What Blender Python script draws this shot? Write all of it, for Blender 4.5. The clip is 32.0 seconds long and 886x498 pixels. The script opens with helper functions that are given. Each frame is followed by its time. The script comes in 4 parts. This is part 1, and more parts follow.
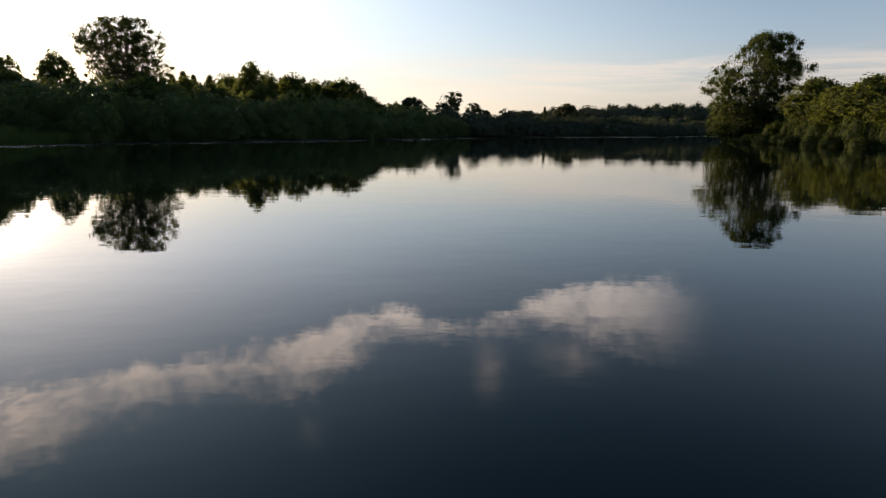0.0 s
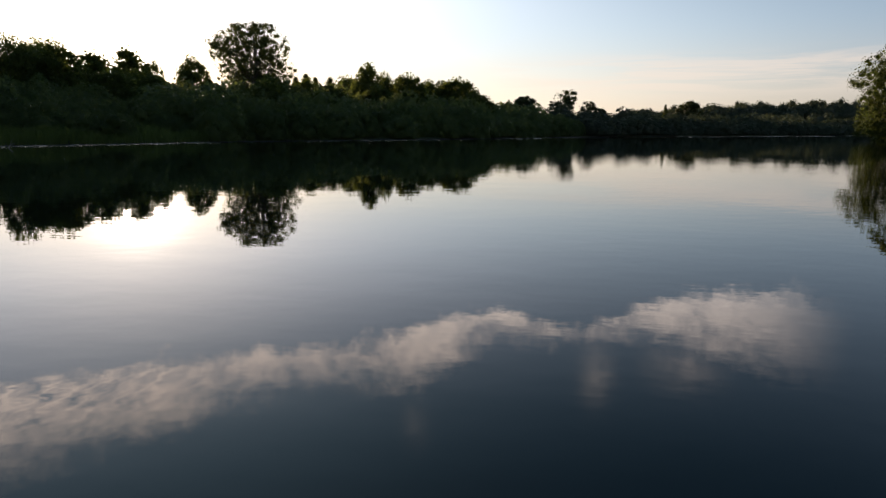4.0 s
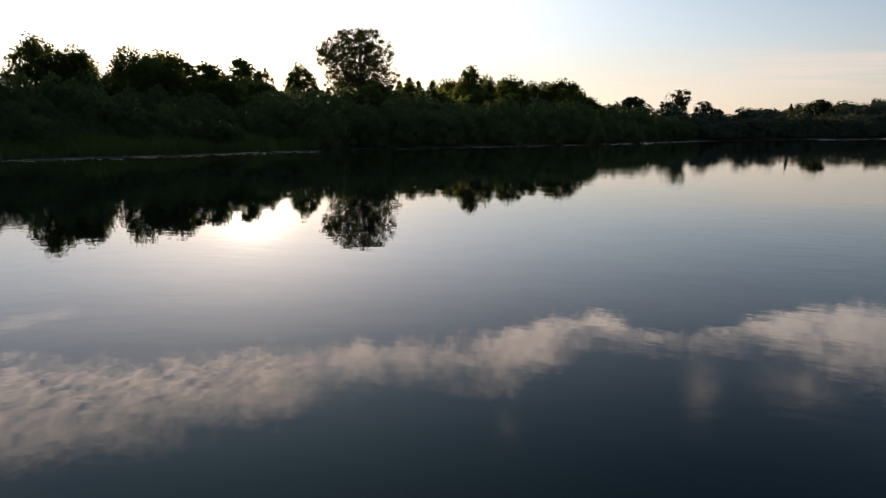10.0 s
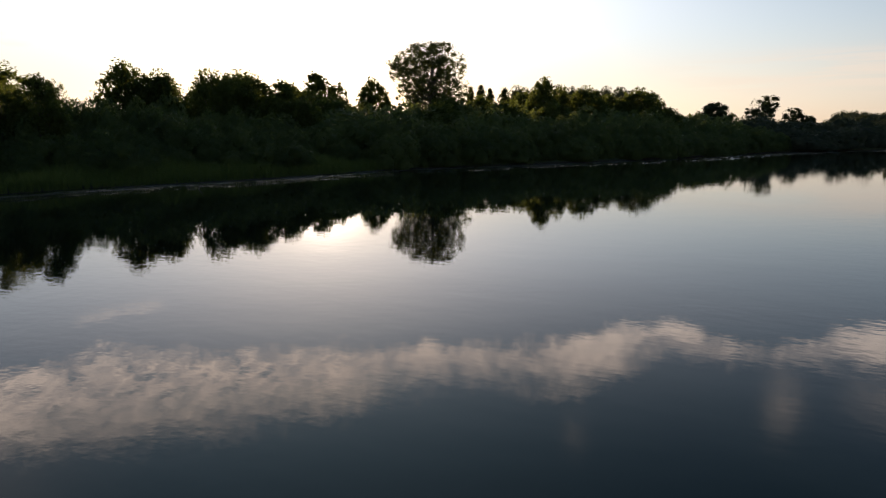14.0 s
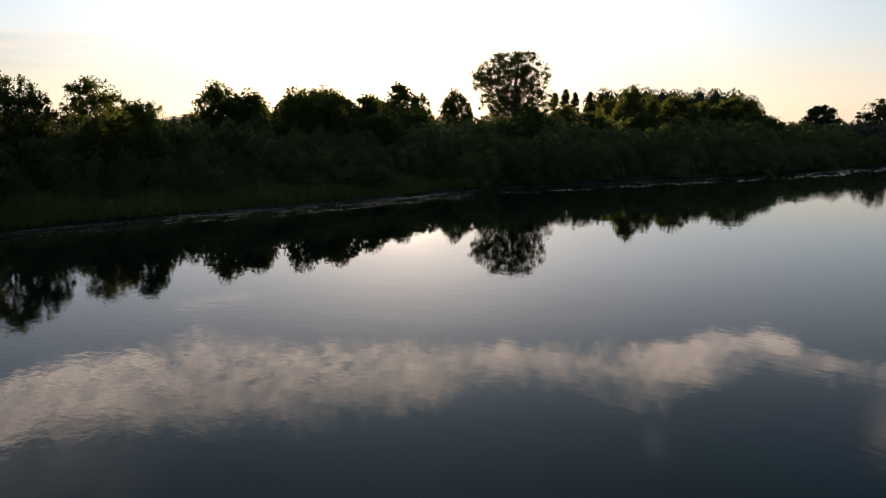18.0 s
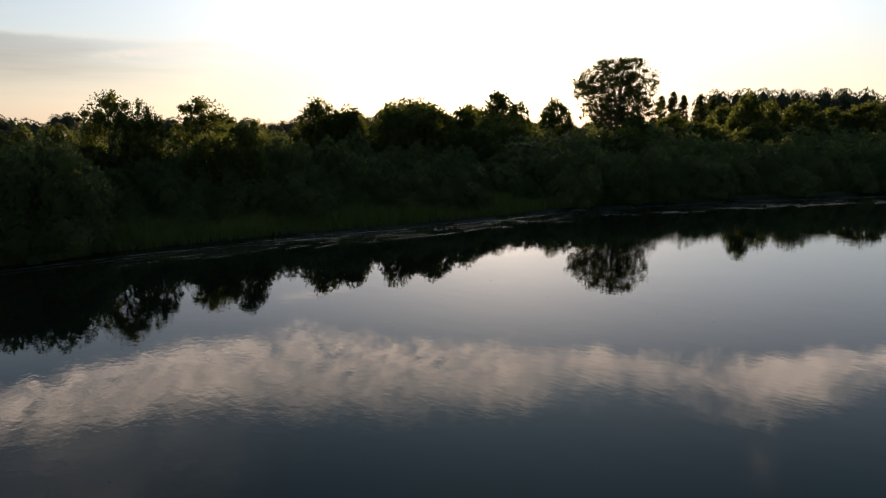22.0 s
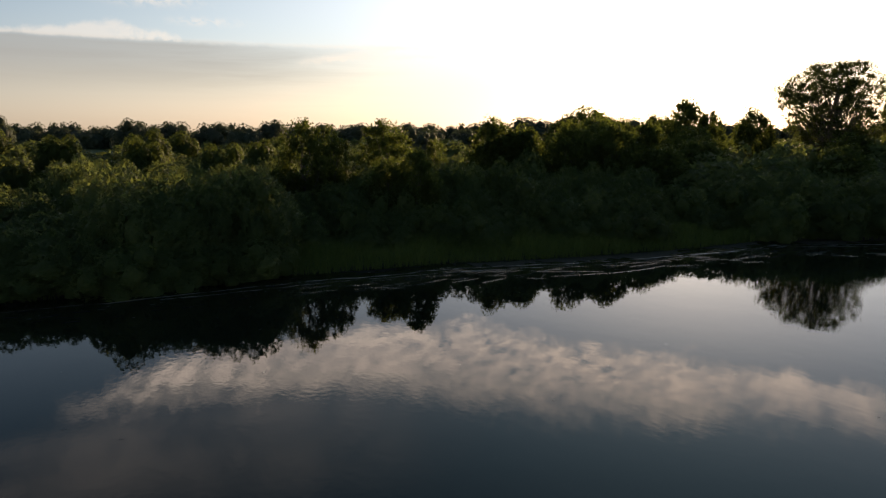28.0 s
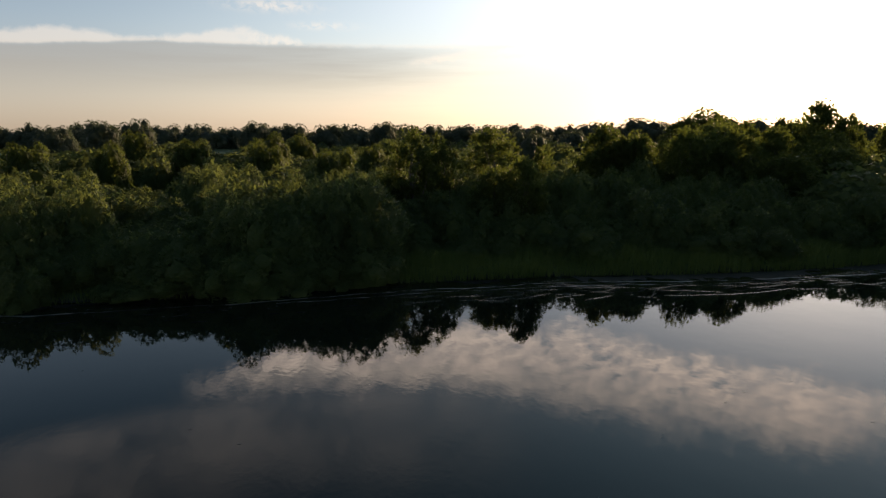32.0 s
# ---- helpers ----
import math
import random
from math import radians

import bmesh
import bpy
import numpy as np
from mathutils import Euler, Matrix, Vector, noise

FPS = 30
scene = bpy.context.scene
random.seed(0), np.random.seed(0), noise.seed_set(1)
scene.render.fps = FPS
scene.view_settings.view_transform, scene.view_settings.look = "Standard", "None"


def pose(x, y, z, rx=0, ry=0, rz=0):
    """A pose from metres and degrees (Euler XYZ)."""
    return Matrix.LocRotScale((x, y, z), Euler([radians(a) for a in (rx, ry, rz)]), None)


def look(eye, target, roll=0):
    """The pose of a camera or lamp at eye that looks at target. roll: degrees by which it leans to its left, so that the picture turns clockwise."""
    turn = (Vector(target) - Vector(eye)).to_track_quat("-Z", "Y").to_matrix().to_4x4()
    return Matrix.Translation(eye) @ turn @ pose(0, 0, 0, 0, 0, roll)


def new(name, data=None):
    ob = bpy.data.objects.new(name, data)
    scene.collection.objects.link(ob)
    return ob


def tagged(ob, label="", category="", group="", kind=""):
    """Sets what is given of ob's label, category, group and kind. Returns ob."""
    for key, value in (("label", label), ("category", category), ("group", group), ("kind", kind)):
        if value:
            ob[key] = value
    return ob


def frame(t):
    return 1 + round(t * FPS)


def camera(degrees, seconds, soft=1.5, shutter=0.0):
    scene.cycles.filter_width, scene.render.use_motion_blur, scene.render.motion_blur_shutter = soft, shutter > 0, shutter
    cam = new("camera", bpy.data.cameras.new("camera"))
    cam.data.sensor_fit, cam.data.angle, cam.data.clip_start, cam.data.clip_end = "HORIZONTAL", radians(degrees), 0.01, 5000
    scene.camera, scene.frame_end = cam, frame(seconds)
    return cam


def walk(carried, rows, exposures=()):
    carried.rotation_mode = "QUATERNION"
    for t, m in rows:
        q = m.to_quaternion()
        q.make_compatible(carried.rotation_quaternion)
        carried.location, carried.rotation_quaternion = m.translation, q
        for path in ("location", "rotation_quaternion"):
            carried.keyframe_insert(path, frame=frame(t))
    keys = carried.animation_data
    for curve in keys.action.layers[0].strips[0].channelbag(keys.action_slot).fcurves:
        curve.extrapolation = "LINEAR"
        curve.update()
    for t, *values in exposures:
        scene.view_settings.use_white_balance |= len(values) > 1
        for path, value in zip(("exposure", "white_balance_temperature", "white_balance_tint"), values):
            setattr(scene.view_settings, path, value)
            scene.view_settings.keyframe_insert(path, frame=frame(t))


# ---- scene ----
# ---- camera and its flight: seconds, x, y, z, heading, pitch, roll ----
cam = camera(71.27, 32.0, soft=1.2)
ROWS = [
    (0, 0.517, -0.494, 1.592, 0.115, -10.778, 0.482),
    (0.5, 0.529, -0.247, 1.519, 1.273, -10.782, 0.462),
    (1, 0.533, -0.009, 1.452, 2.741, -10.786, 0.444),
    (1.5, 0.525, 0.208, 1.398, 4.413, -10.788, 0.425),
    (2, 0.507, 0.401, 1.362, 5.970, -10.792, 0.404),
    (2.5, 0.484, 0.572, 1.340, 6.886, -10.798, 0.382),
    (3, 0.453, 0.726, 1.330, 8.074, -10.806, 0.360),
    (3.5, 0.421, 0.873, 1.332, 9.266, -10.814, 0.339),
    (5.5, 0.259, 1.438, 1.373, 13.280, -10.856, 0.269),
    (6, 0.185, 1.627, 1.387, 14.475, -10.861, 0.256),
    (6.5, 0.100, 1.842, 1.398, 15.363, -10.864, 0.246),
    (7, 0.003, 2.086, 1.406, 16.074, -10.865, 0.238),
    (7.5, -0.102, 2.362, 1.421, 16.698, -10.865, 0.228),
    (8, -0.210, 2.666, 1.458, 17.151, -10.862, 0.211),
    (8.5, -0.319, 2.987, 1.530, 17.516, -10.854, 0.188),
    (9, -0.427, 3.319, 1.652, 18.035, -10.835, 0.158),
    (9.5, -0.538, 3.655, 1.818, 18.671, -10.810, 0.123),
    (10, -0.650, 3.991, 2.015, 19.475, -10.782, 0.088),
    (10.5, -0.761, 4.322, 2.235, 20.306, -10.752, 0.054),
    (11, -0.875, 4.634, 2.484, 21.161, -10.716, 0.024),
    (11.5, -0.992, 4.911, 2.748, 22.016, -10.674, 0.000),
    (12, -1.111, 5.146, 3.014, 22.934, -10.629, -0.015),
    (12.5, -1.227, 5.337, 3.257, 23.649, -10.595, -0.022),
    (13, -1.340, 5.491, 3.490, 24.408, -10.573, -0.022),
    (13.5, -1.441, 5.628, 3.729, 25.151, -10.563, -0.019),
    (15.5, -1.731, 6.106, 4.763, 28.443, -10.588, -0.002),
    (16, -1.800, 6.285, 5.028, 29.421, -10.601, 0.002),
    (16.5, -1.872, 6.481, 5.284, 30.358, -10.619, 0.003),
    (17, -1.951, 6.687, 5.543, 31.378, -10.635, 0.005),
    (17.5, -2.040, 6.890, 5.809, 32.365, -10.646, 0.003),
    (18, -2.141, 7.085, 6.074, 33.399, -10.656, -0.004),
    (18.5, -2.253, 7.289, 6.322, 34.409, -10.668, -0.015),
    (19, -2.381, 7.511, 6.550, 35.496, -10.680, -0.028),
    (19.5, -2.524, 7.749, 6.769, 36.563, -10.687, -0.042),
    (20, -2.683, 7.988, 7.000, 37.697, -10.684, -0.054),
    (20.5, -2.858, 8.222, 7.229, 38.796, -10.679, -0.068),
    (21, -3.046, 8.451, 7.450, 39.968, -10.674, -0.083),
    (21.5, -3.237, 8.682, 7.664, 41.091, -10.671, -0.099),
    (22, -3.426, 8.902, 7.892, 42.307, -10.666, -0.115),
    (22.5, -3.605, 9.115, 8.115, 43.491, -10.666, -0.128),
    (23, -3.773, 9.311, 8.334, 44.757, -10.670, -0.137),
    (23.5, -3.926, 9.488, 8.547, 45.966, -10.679, -0.141),
    (24, -4.067, 9.642, 8.762, 47.286, -10.688, -0.140),
    (24.5, -4.194, 9.775, 8.982, 48.552, -10.696, -0.136),
    (25, -4.306, 9.894, 9.193, 49.952, -10.705, -0.131),
    (25.5, -4.399, 10.001, 9.392, 51.271, -10.714, -0.127),
    (27.5, -4.588, 10.218, 10.109, 56.882, -10.736, -0.120),
    (28, -4.647, 10.247, 10.254, 58.312, -10.739, -0.117),
    (28.5, -4.700, 10.269, 10.392, 59.618, -10.739, -0.112),
    (29, -4.740, 10.284, 10.526, 60.947, -10.737, -0.107),
    (29.5, -4.765, 10.293, 10.647, 62.207, -10.738, -0.105),
    (30, -4.786, 10.298, 10.751, 63.457, -10.746, -0.109),
    (30.5, -4.811, 10.301, 10.851, 64.641, -10.759, -0.118),
    (31, -4.843, 10.297, 10.950, 65.830, -10.774, -0.131),
    (31.5, -4.877, 10.285, 11.050, 66.922, -10.790, -0.146),
    (32, -4.916, 10.269, 11.153, 68.041, -10.806, -0.160),
]
EXPOSURES = [(0.0, 0.28, 7000, 17), (6.0, 0.22, 7050, 18), (12.0, 0.15, 7250, 19), (22.0, 0.16, 7500, 18), (32.0, 0.30, 7500, 17)]
walk(cam, [(t, pose(x, y, z, 0, 0, yaw) @ pose(0, 0, 0, 90 + pitch, 0, 0) @ pose(0, 0, 0, 0, 0, roll)) for t, x, y, z, yaw, pitch, roll in ROWS], EXPOSURES)

# ---- sun and sky: a low sun just after dawn ----
SUN_AZ, SUN_EL = 36.8, 5.8            # degrees to the left of north (+y), degrees up
SUN_DIR = Vector((-math.sin(radians(SUN_AZ)) * math.cos(radians(SUN_EL)), math.cos(radians(SUN_AZ)) * math.cos(radians(SUN_EL)), math.sin(radians(SUN_EL))))
SKY_STRENGTH = 0.15


class Nodes:
    """Short hand for node trees."""

    def __init__(self, tree):
        self.tree = tree
        tree.nodes.clear()

    def add(self, kind, ins=None, **props):
        n = self.tree.nodes.new(kind)
        for key, value in props.items():
            setattr(n, key, value)
        for key, value in (ins or {}).items():
            self.put(n.inputs[key], value)
        return n

    def put(self, socket, value):
        if isinstance(value, bpy.types.NodeSocket):
            self.tree.links.new(value, socket)
        else:
            socket.default_value = value

    def math(self, op, a, b=0.0, c=0.0, clamp=False):
        n = self.add("ShaderNodeMath", operation=op, use_clamp=clamp)
        for i, v in enumerate((a, b, c)):
            self.put(n.inputs[i], v)
        return n.outputs[0]

    def vec(self, op, a, b=(0, 0, 0)):
        n = self.add("ShaderNodeVectorMath", operation=op)
        self.put(n.inputs[0], a)
        self.put(n.inputs[1], b)
        return n.outputs["Value"] if op in ("DOT_PRODUCT", "LENGTH") else n.outputs[0]

    def noise(self, vector, scale, detail=4.0, rough=0.55, distort=0.0):
        return self.add("ShaderNodeTexNoise", {"Vector": vector, "Scale": scale, "Detail": detail, "Roughness": rough, "Distortion": distort}).outputs[0]

    def smooth(self, value, lo, hi, a=0.0, b=1.0):
        n = self.add("ShaderNodeMapRange", {0: value, 1: lo, 2: hi, 3: a, 4: b}, interpolation_type="SMOOTHSTEP")
        return n.outputs[0]

    def mix(self, fac, a, b, blend="MIX"):
        n = self.add("ShaderNodeMix", data_type="RGBA", blend_type=blend)
        self.put(n.inputs[0], fac)
        self.put(n.inputs[6], a)
        self.put(n.inputs[7], b)
        return n.outputs[2]


def build_world():
    world = bpy.data.worlds.new("sky")
    world.use_nodes = True
    scene.world = world
    n = Nodes(world.node_tree)
    sky = n.add("ShaderNodeTexSky", sky_type="NISHITA", sun_disc=False, sun_elevation=radians(SUN_EL), sun_rotation=radians(-SUN_AZ), altitude=0.0,
                air_density=1.0, dust_density=0.35, ozone_density=2.0)
    way = n.vec("NORMALIZE", n.add("ShaderNodeTexCoord").outputs["Generated"])
    split = n.add("ShaderNodeSeparateXYZ", {0: way})
    x, y, z = split.outputs
    # heading (to the left of north) and height over the horizon, in degrees
    az = n.math("MULTIPLY", n.math("ARCTAN2", n.math("MULTIPLY", x, -1.0), y), 57.2958)
    el = n.math("MULTIPLY", n.math("ARCSINE", z), 57.2958)
    dome = n.add("ShaderNodeCombineXYZ", {0: az, 1: n.math("MULTIPLY", el, 1.25)}).outputs[0]
    billow = n.math("SUBTRACT", n.noise(dome, 0.13, 6.0, 0.6, 0.3), 0.5)
    puff = n.math("SUBTRACT", n.noise(dome, 0.42, 6.0, 0.62, 0.4), 0.5)
    fleece = n.math("SUBTRACT", n.noise(dome, 1.3, 4.0, 0.6, 0.5), 0.5)
    ragged = n.math("ADD", n.math("MULTIPLY", billow, 3.6), n.math("ADD", n.math("MULTIPLY", puff, 3.0), n.math("MULTIPLY", fleece, 1.0)))

    def course(points):
        """Height of a cloud's edge along the heading, both in degrees."""
        c = n.add("ShaderNodeFloatCurve", {1: n.math("DIVIDE", n.math("ADD", az, 30.0), 140.0)})
        curve = c.mapping.curves[0]
        spots = [((p + 30.0) / 140.0, q / 40.0) for p, q in points]
        curve.points[0].location, curve.points[-1].location = spots[0], spots[-1]
        for p, q in spots[1:-1]:
            curve.points.new(p, q)
        c.mapping.update()
        return n.math("MULTIPLY", c.outputs[0], 40.0)

    def blob(a0, e0, wide, tall):
        """A soft round patch."""
        u, v = n.math("DIVIDE", n.math("SUBTRACT", az, a0), wide), n.math("DIVIDE", n.math("SUBTRACT", el, e0), tall)
        return n.math("POWER", 2.718, n.math("MULTIPLY", n.math("ADD", n.math("MULTIPLY", u, u), n.math("MULTIPLY", v, v)), -1.0))

    def streamer(a0, a1, e0, e1, tall):
        """A thin slanting streak from one place to another."""
        line = n.math("MULTIPLY_ADD", n.math("SUBTRACT", az, a0), (e1 - e0) / (a1 - a0), e0)
        v = n.math("DIVIDE", n.math("ADD", n.math("SUBTRACT", el, line), n.math("MULTIPLY", fleece, tall * 3.0)), tall)
        fall = n.math("POWER", 2.718, n.math("MULTIPLY", n.math("MULTIPLY", v, v), -1.0))
        ends = n.math("MULTIPLY", n.smooth(az, a0 - 0.6, a0 + 1.0), n.smooth(az, a1 + 0.6, a1 - 1.0))
        return n.math("MULTIPLY", fall, ends)

    # the long bank of cloud that the lake mirrors
    foot = course([(-30, 14.5), (-20, 12.7), (-15, 12.7), (-10, 14.1), (-5, 16.4), (0, 17.2), (5, 15.8), (10, 16.9), (15, 18.6), (22, 18.8), (30, 19.4), (40, 18.7), (50, 18.5), (55, 17.3), (65, 17.6), (75, 18.0), (85, 19.5), (95, 21.8), (110, 24.0)])
    head = course([(-30, 17.5), (-20, 19.4), (-15, 18.6), (-10, 17.8), (0, 18.5), (5, 19.1), (10, 21.4), (15, 23.4), (20, 23.1), (27, 22.8), (35, 24.8), (45, 25.6), (55, 25.0), (65, 24.0), (75, 23.4), (85, 23.1), (95, 22.0), (110, 21.0)])
    outer = n.smooth(n.math("ADD", n.math("SUBTRACT", el, foot), ragged), -0.3, 1.5)
    inner = n.smooth(n.math("MULTIPLY_ADD", ragged, 1.1, n.math("SUBTRACT", head, el)), -1.4, 3.4)
    ends = n.math("MULTIPLY", n.smooth(az, -25, -14, 0.0, 1.0), n.smooth(az, 96, 82))
    # small even ripples in the western part, finest at its lower edge
    comb = n.add("ShaderNodeCombineXYZ", {0: n.math("ADD", n.math("MULTIPLY", az, 0.5), n.math("MULTIPLY", el, 0.6)), 1: n.math("SUBTRACT", n.math("MULTIPLY", el, 1.7), n.math("MULTIPLY", az, 0.5))}).outputs[0]
    ripple = n.math("SUBTRACT", n.noise(comb, 0.85, 2.5, 0.5, 0.5), 0.5)
    west = n.math("MULTIPLY", n.smooth(az, 24, 44), n.smooth(n.math("SUBTRACT", el, foot), 5.5, 1.5, 0.25, 1.0))
    body = n.math("MULTIPLY_ADD", n.math("MULTIPLY", ripple, west), 2.7, n.math("ADD", n.math("MULTIPLY_ADD", puff, 0.6, 0.66), n.math("ADD", n.math("MULTIPLY", billow, 0.7), n.math("MULTIPLY", fleece, 0.2))), clamp=True)
    ends = n.math("MULTIPLY", ends, n.math("MULTIPLY", n.smooth(az, 38, 58, 1.0, 0.84), n.smooth(az, 4, -14, 1.0, 0.74)))
    band = n.math("MULTIPLY", n.math("MULTIPLY", n.math("MULTIPLY", outer, inner), ends), body)
    tails = n.math("ADD", n.math("MULTIPLY", blob(-4.5, 21.5, 1.3, 2.2), 0.17), n.math("ADD", n.math("MULTIPLY", blob(-12.0, 20.0, 2.6, 1.6), 0.16), n.math("MULTIPLY", blob(13.0, 26.5, 1.2, 1.8), 0.06)))
    tails = n.math("MULTIPLY", tails, n.math("MULTIPLY_ADD", puff, 2.5, 0.9), clamp=True)
    thin = n.math("MULTIPLY", n.smooth(az, 52, 74), n.math("MULTIPLY", n.smooth(el, 22.0, 24.5), n.smooth(el, 35.0, 27.0)))
    thin = n.math("MULTIPLY", thin, n.math("MULTIPLY_ADD", billow, 0.3, 0.10), clamp=True)
    wisp = n.math("MULTIPLY", streamer(51.0, 57.5, 14.2, 14.7, 0.3), 0.22)
    band = n.math("MAXIMUM", n.math("MAXIMUM", band, tails), n.math("MAXIMUM", thin, wisp))
    # grey bank low in the west, with a thin bright rim, and cirrus over and before it
    low = n.add("ShaderNodeCombineXYZ", {0: n.math("MULTIPLY", az, 0.052), 1: n.math("MULTIPLY", el, 0.73)}).outputs[0]
    streak = n.noise(low, 1.5, 6.0, 0.62, 0.6)
    level = n.math("ADD", n.math("MULTIPLY_ADD", n.math("MAXIMUM", n.math("SUBTRACT", az, 92.0), 0.0), 0.08, el), n.math("MULTIPLY", puff, 0.35))
    bank = n.math("MULTIPLY", n.smooth(level, 7.6, 6.95), n.smooth(n.math("MULTIPLY_ADD", streak, 9.0, az), 64.0, 86.0))
    bank = n.math("MULTIPLY", bank, n.smooth(el, 2.0, 5.5, 0.25, 1.0))
    crest = n.math("ADD", n.math("MULTIPLY", blob(85.5, 7.0, 5.5, 1000.0), 1.7), n.math("MULTIPLY", blob(98.0, 7.0, 5.0, 1000.0), 1.0))
    cells = n.smooth(n.math("ADD", fleece, n.math("MULTIPLY", puff, 0.5)), -0.16, 0.12)
    fringe = n.math("MULTIPLY", n.smooth(level, 7.15, 7.4), n.smooth(n.math("MULTIPLY_ADD", puff, 1.6, n.math("SUBTRACT", n.math("ADD", crest, 7.15), el)), 0.0, 0.7))
    fringe = n.math("MULTIPLY", fringe, n.mix(n.smooth(az, 87, 80), (0.85, 0.85, 0.85, 1), cells))
    clots = n.math("MULTIPLY", n.math("ADD", blob(82.7, 10.4, 3.2, 0.45), n.math("MULTIPLY", blob(78.3, 8.9, 2.4, 0.3), 0.8)), cells)
    hook = n.math("ADD", n.math("MULTIPLY", streamer(60.0, 80.0, 7.25, 7.4, 0.16), n.smooth(az, 76, 62, 0.35, 0.8)), n.math("ADD", n.math("MULTIPLY", streamer(62.0, 71.0, 7.3, 5.9, 0.3), 0.7), n.math("MULTIPLY", streamer(58.5, 69.0, 6.6, 6.3, 0.2), 0.6)))
    wisp_left = n.math("MAXIMUM", n.math("MAXIMUM", fringe, clots), n.math("MULTIPLY", hook, n.math("MULTIPLY_ADD", fleece, 1.2, 0.85)), clamp=True)
    wisp_right = n.math("MULTIPLY", n.math("MULTIPLY", n.smooth(streak, 0.36, 0.62), n.math("MULTIPLY", n.smooth(el, 2.3, 4.3), n.smooth(el, 7.0, 5.3))), n.smooth(az, 11.0, -4.0))
    # bright haze round the sun
    near = n.math("MAXIMUM", n.vec("DOT_PRODUCT", way, tuple(SUN_DIR)), 0.0)
    glow = n.math("ADD", n.math("MULTIPLY", n.math("POWER", near, 900.0), 30.0), n.math("ADD", n.math("MULTIPLY", n.math("POWER", near, 70.0), 3.0), n.math("MULTIPLY", n.math("POWER", near, 9.0), 0.25)))
    glow = n.add("ShaderNodeVectorMath", {0: (1.0, 0.93, 0.80), "Scale": glow}, operation="SCALE").outputs[0]
    down = n.math("SUBTRACT", 1.0, n.math("MAXIMUM", z, 0.0))
    broad = n.math("MULTIPLY", n.math("MULTIPLY", n.math("POWER", near, 8.0), 4.1), n.smooth(z, 0.06, 0.22))
    broad = n.add("ShaderNodeVectorMath", {0: (0.93, 1.0, 1.13), "Scale": broad}, operation="SCALE").outputs[0]
    veil = n.math("SUBTRACT", n.math("POWER", down, 4.0), n.math("MULTIPLY", n.math("POWER", down, 14.0), 0.9))
    veil = n.add("ShaderNodeVectorMath", {0: (3.6, 4.5, 5.75), "Scale": veil}, operation="SCALE").outputs[0]
    dusk = n.math("POWER", n.math("SUBTRACT", 1.0, n.math("MAXIMUM", z, 0.0)), 13.0)
    dusk = n.add("ShaderNodeVectorMath", {0: (2.0, 1.25, 0.78), "Scale": dusk}, operation="SCALE").outputs[0]
    base = n.vec("ADD", n.vec("ADD", n.vec("ADD", n.vec("ADD", n.vec("MULTIPLY", sky.outputs[0], (0.64, 0.64, 0.64)), (0.03, 0.07, 0.11)), veil), dusk), n.vec("ADD", broad, glow))
    base = n.vec("MULTIPLY", base, n.mix(n.smooth(z, 0.24, 0.52), (1, 1, 1, 1), (0.52, 0.76, 0.83, 1)))
    # the sky is deeper and bluer away from the sun
    base = n.vec("MULTIPLY", base, n.mix(n.smooth(near, 0.9, 0.4), (1, 1, 1, 1), n.mix(n.smooth(z, 0.12, 0.34), (0.64, 0.70, 0.76, 1), (0.70, 0.76, 0.81, 1))))
    # low haze takes some colour out of the sky near the ground
    grey = n.vec("MULTIPLY", n.add("ShaderNodeRGBToBW", {0: base}).outputs[0], (0.98, 0.90, 0.80))
    base = n.mix(n.smooth(z, 0.16, 0.01, 0.0, 0.55), base, grey)
    lum = n.mix(band, base, (15.5, 14.0, 12.6, 1.0))
    lum = n.mix(n.math("MULTIPLY", bank, n.math("MULTIPLY_ADD", streak, 0.3, 0.48)), lum, n.mix(n.smooth(el, 1.7, 6.6), (2.6, 2.4, 1.9, 1.0), (2.05, 2.15, 2.15, 1.0)))
    lum = n.mix(n.math("MULTIPLY", wisp_left, 0.43), lum, (6.0, 5.6, 5.0, 1.0))
    lum = n.mix(n.math("MULTIPLY", wisp_right, 0.42), lum, (5.4, 4.7, 4.0, 1.0))
    back = n.add("ShaderNodeBackground", {"Color": lum, "Strength": SKY_STRENGTH})
    n.add("ShaderNodeOutputWorld", {"Surface": back.outputs[0]})


build_world()
sun = new("sun", bpy.data.lights.new("sun", "SUN"))
sun.data.energy, sun.data.angle, sun.data.color = 5.0, radians(0.53), (1.0, 0.77, 0.48)
sun.matrix_world = look(SUN_DIR * 500, (0, 0, 0))


# ---- materials ----
def material(name):
    m = bpy.data.materials.new(name)
    m.use_nodes = True
    return m, Nodes(m.node_tree)


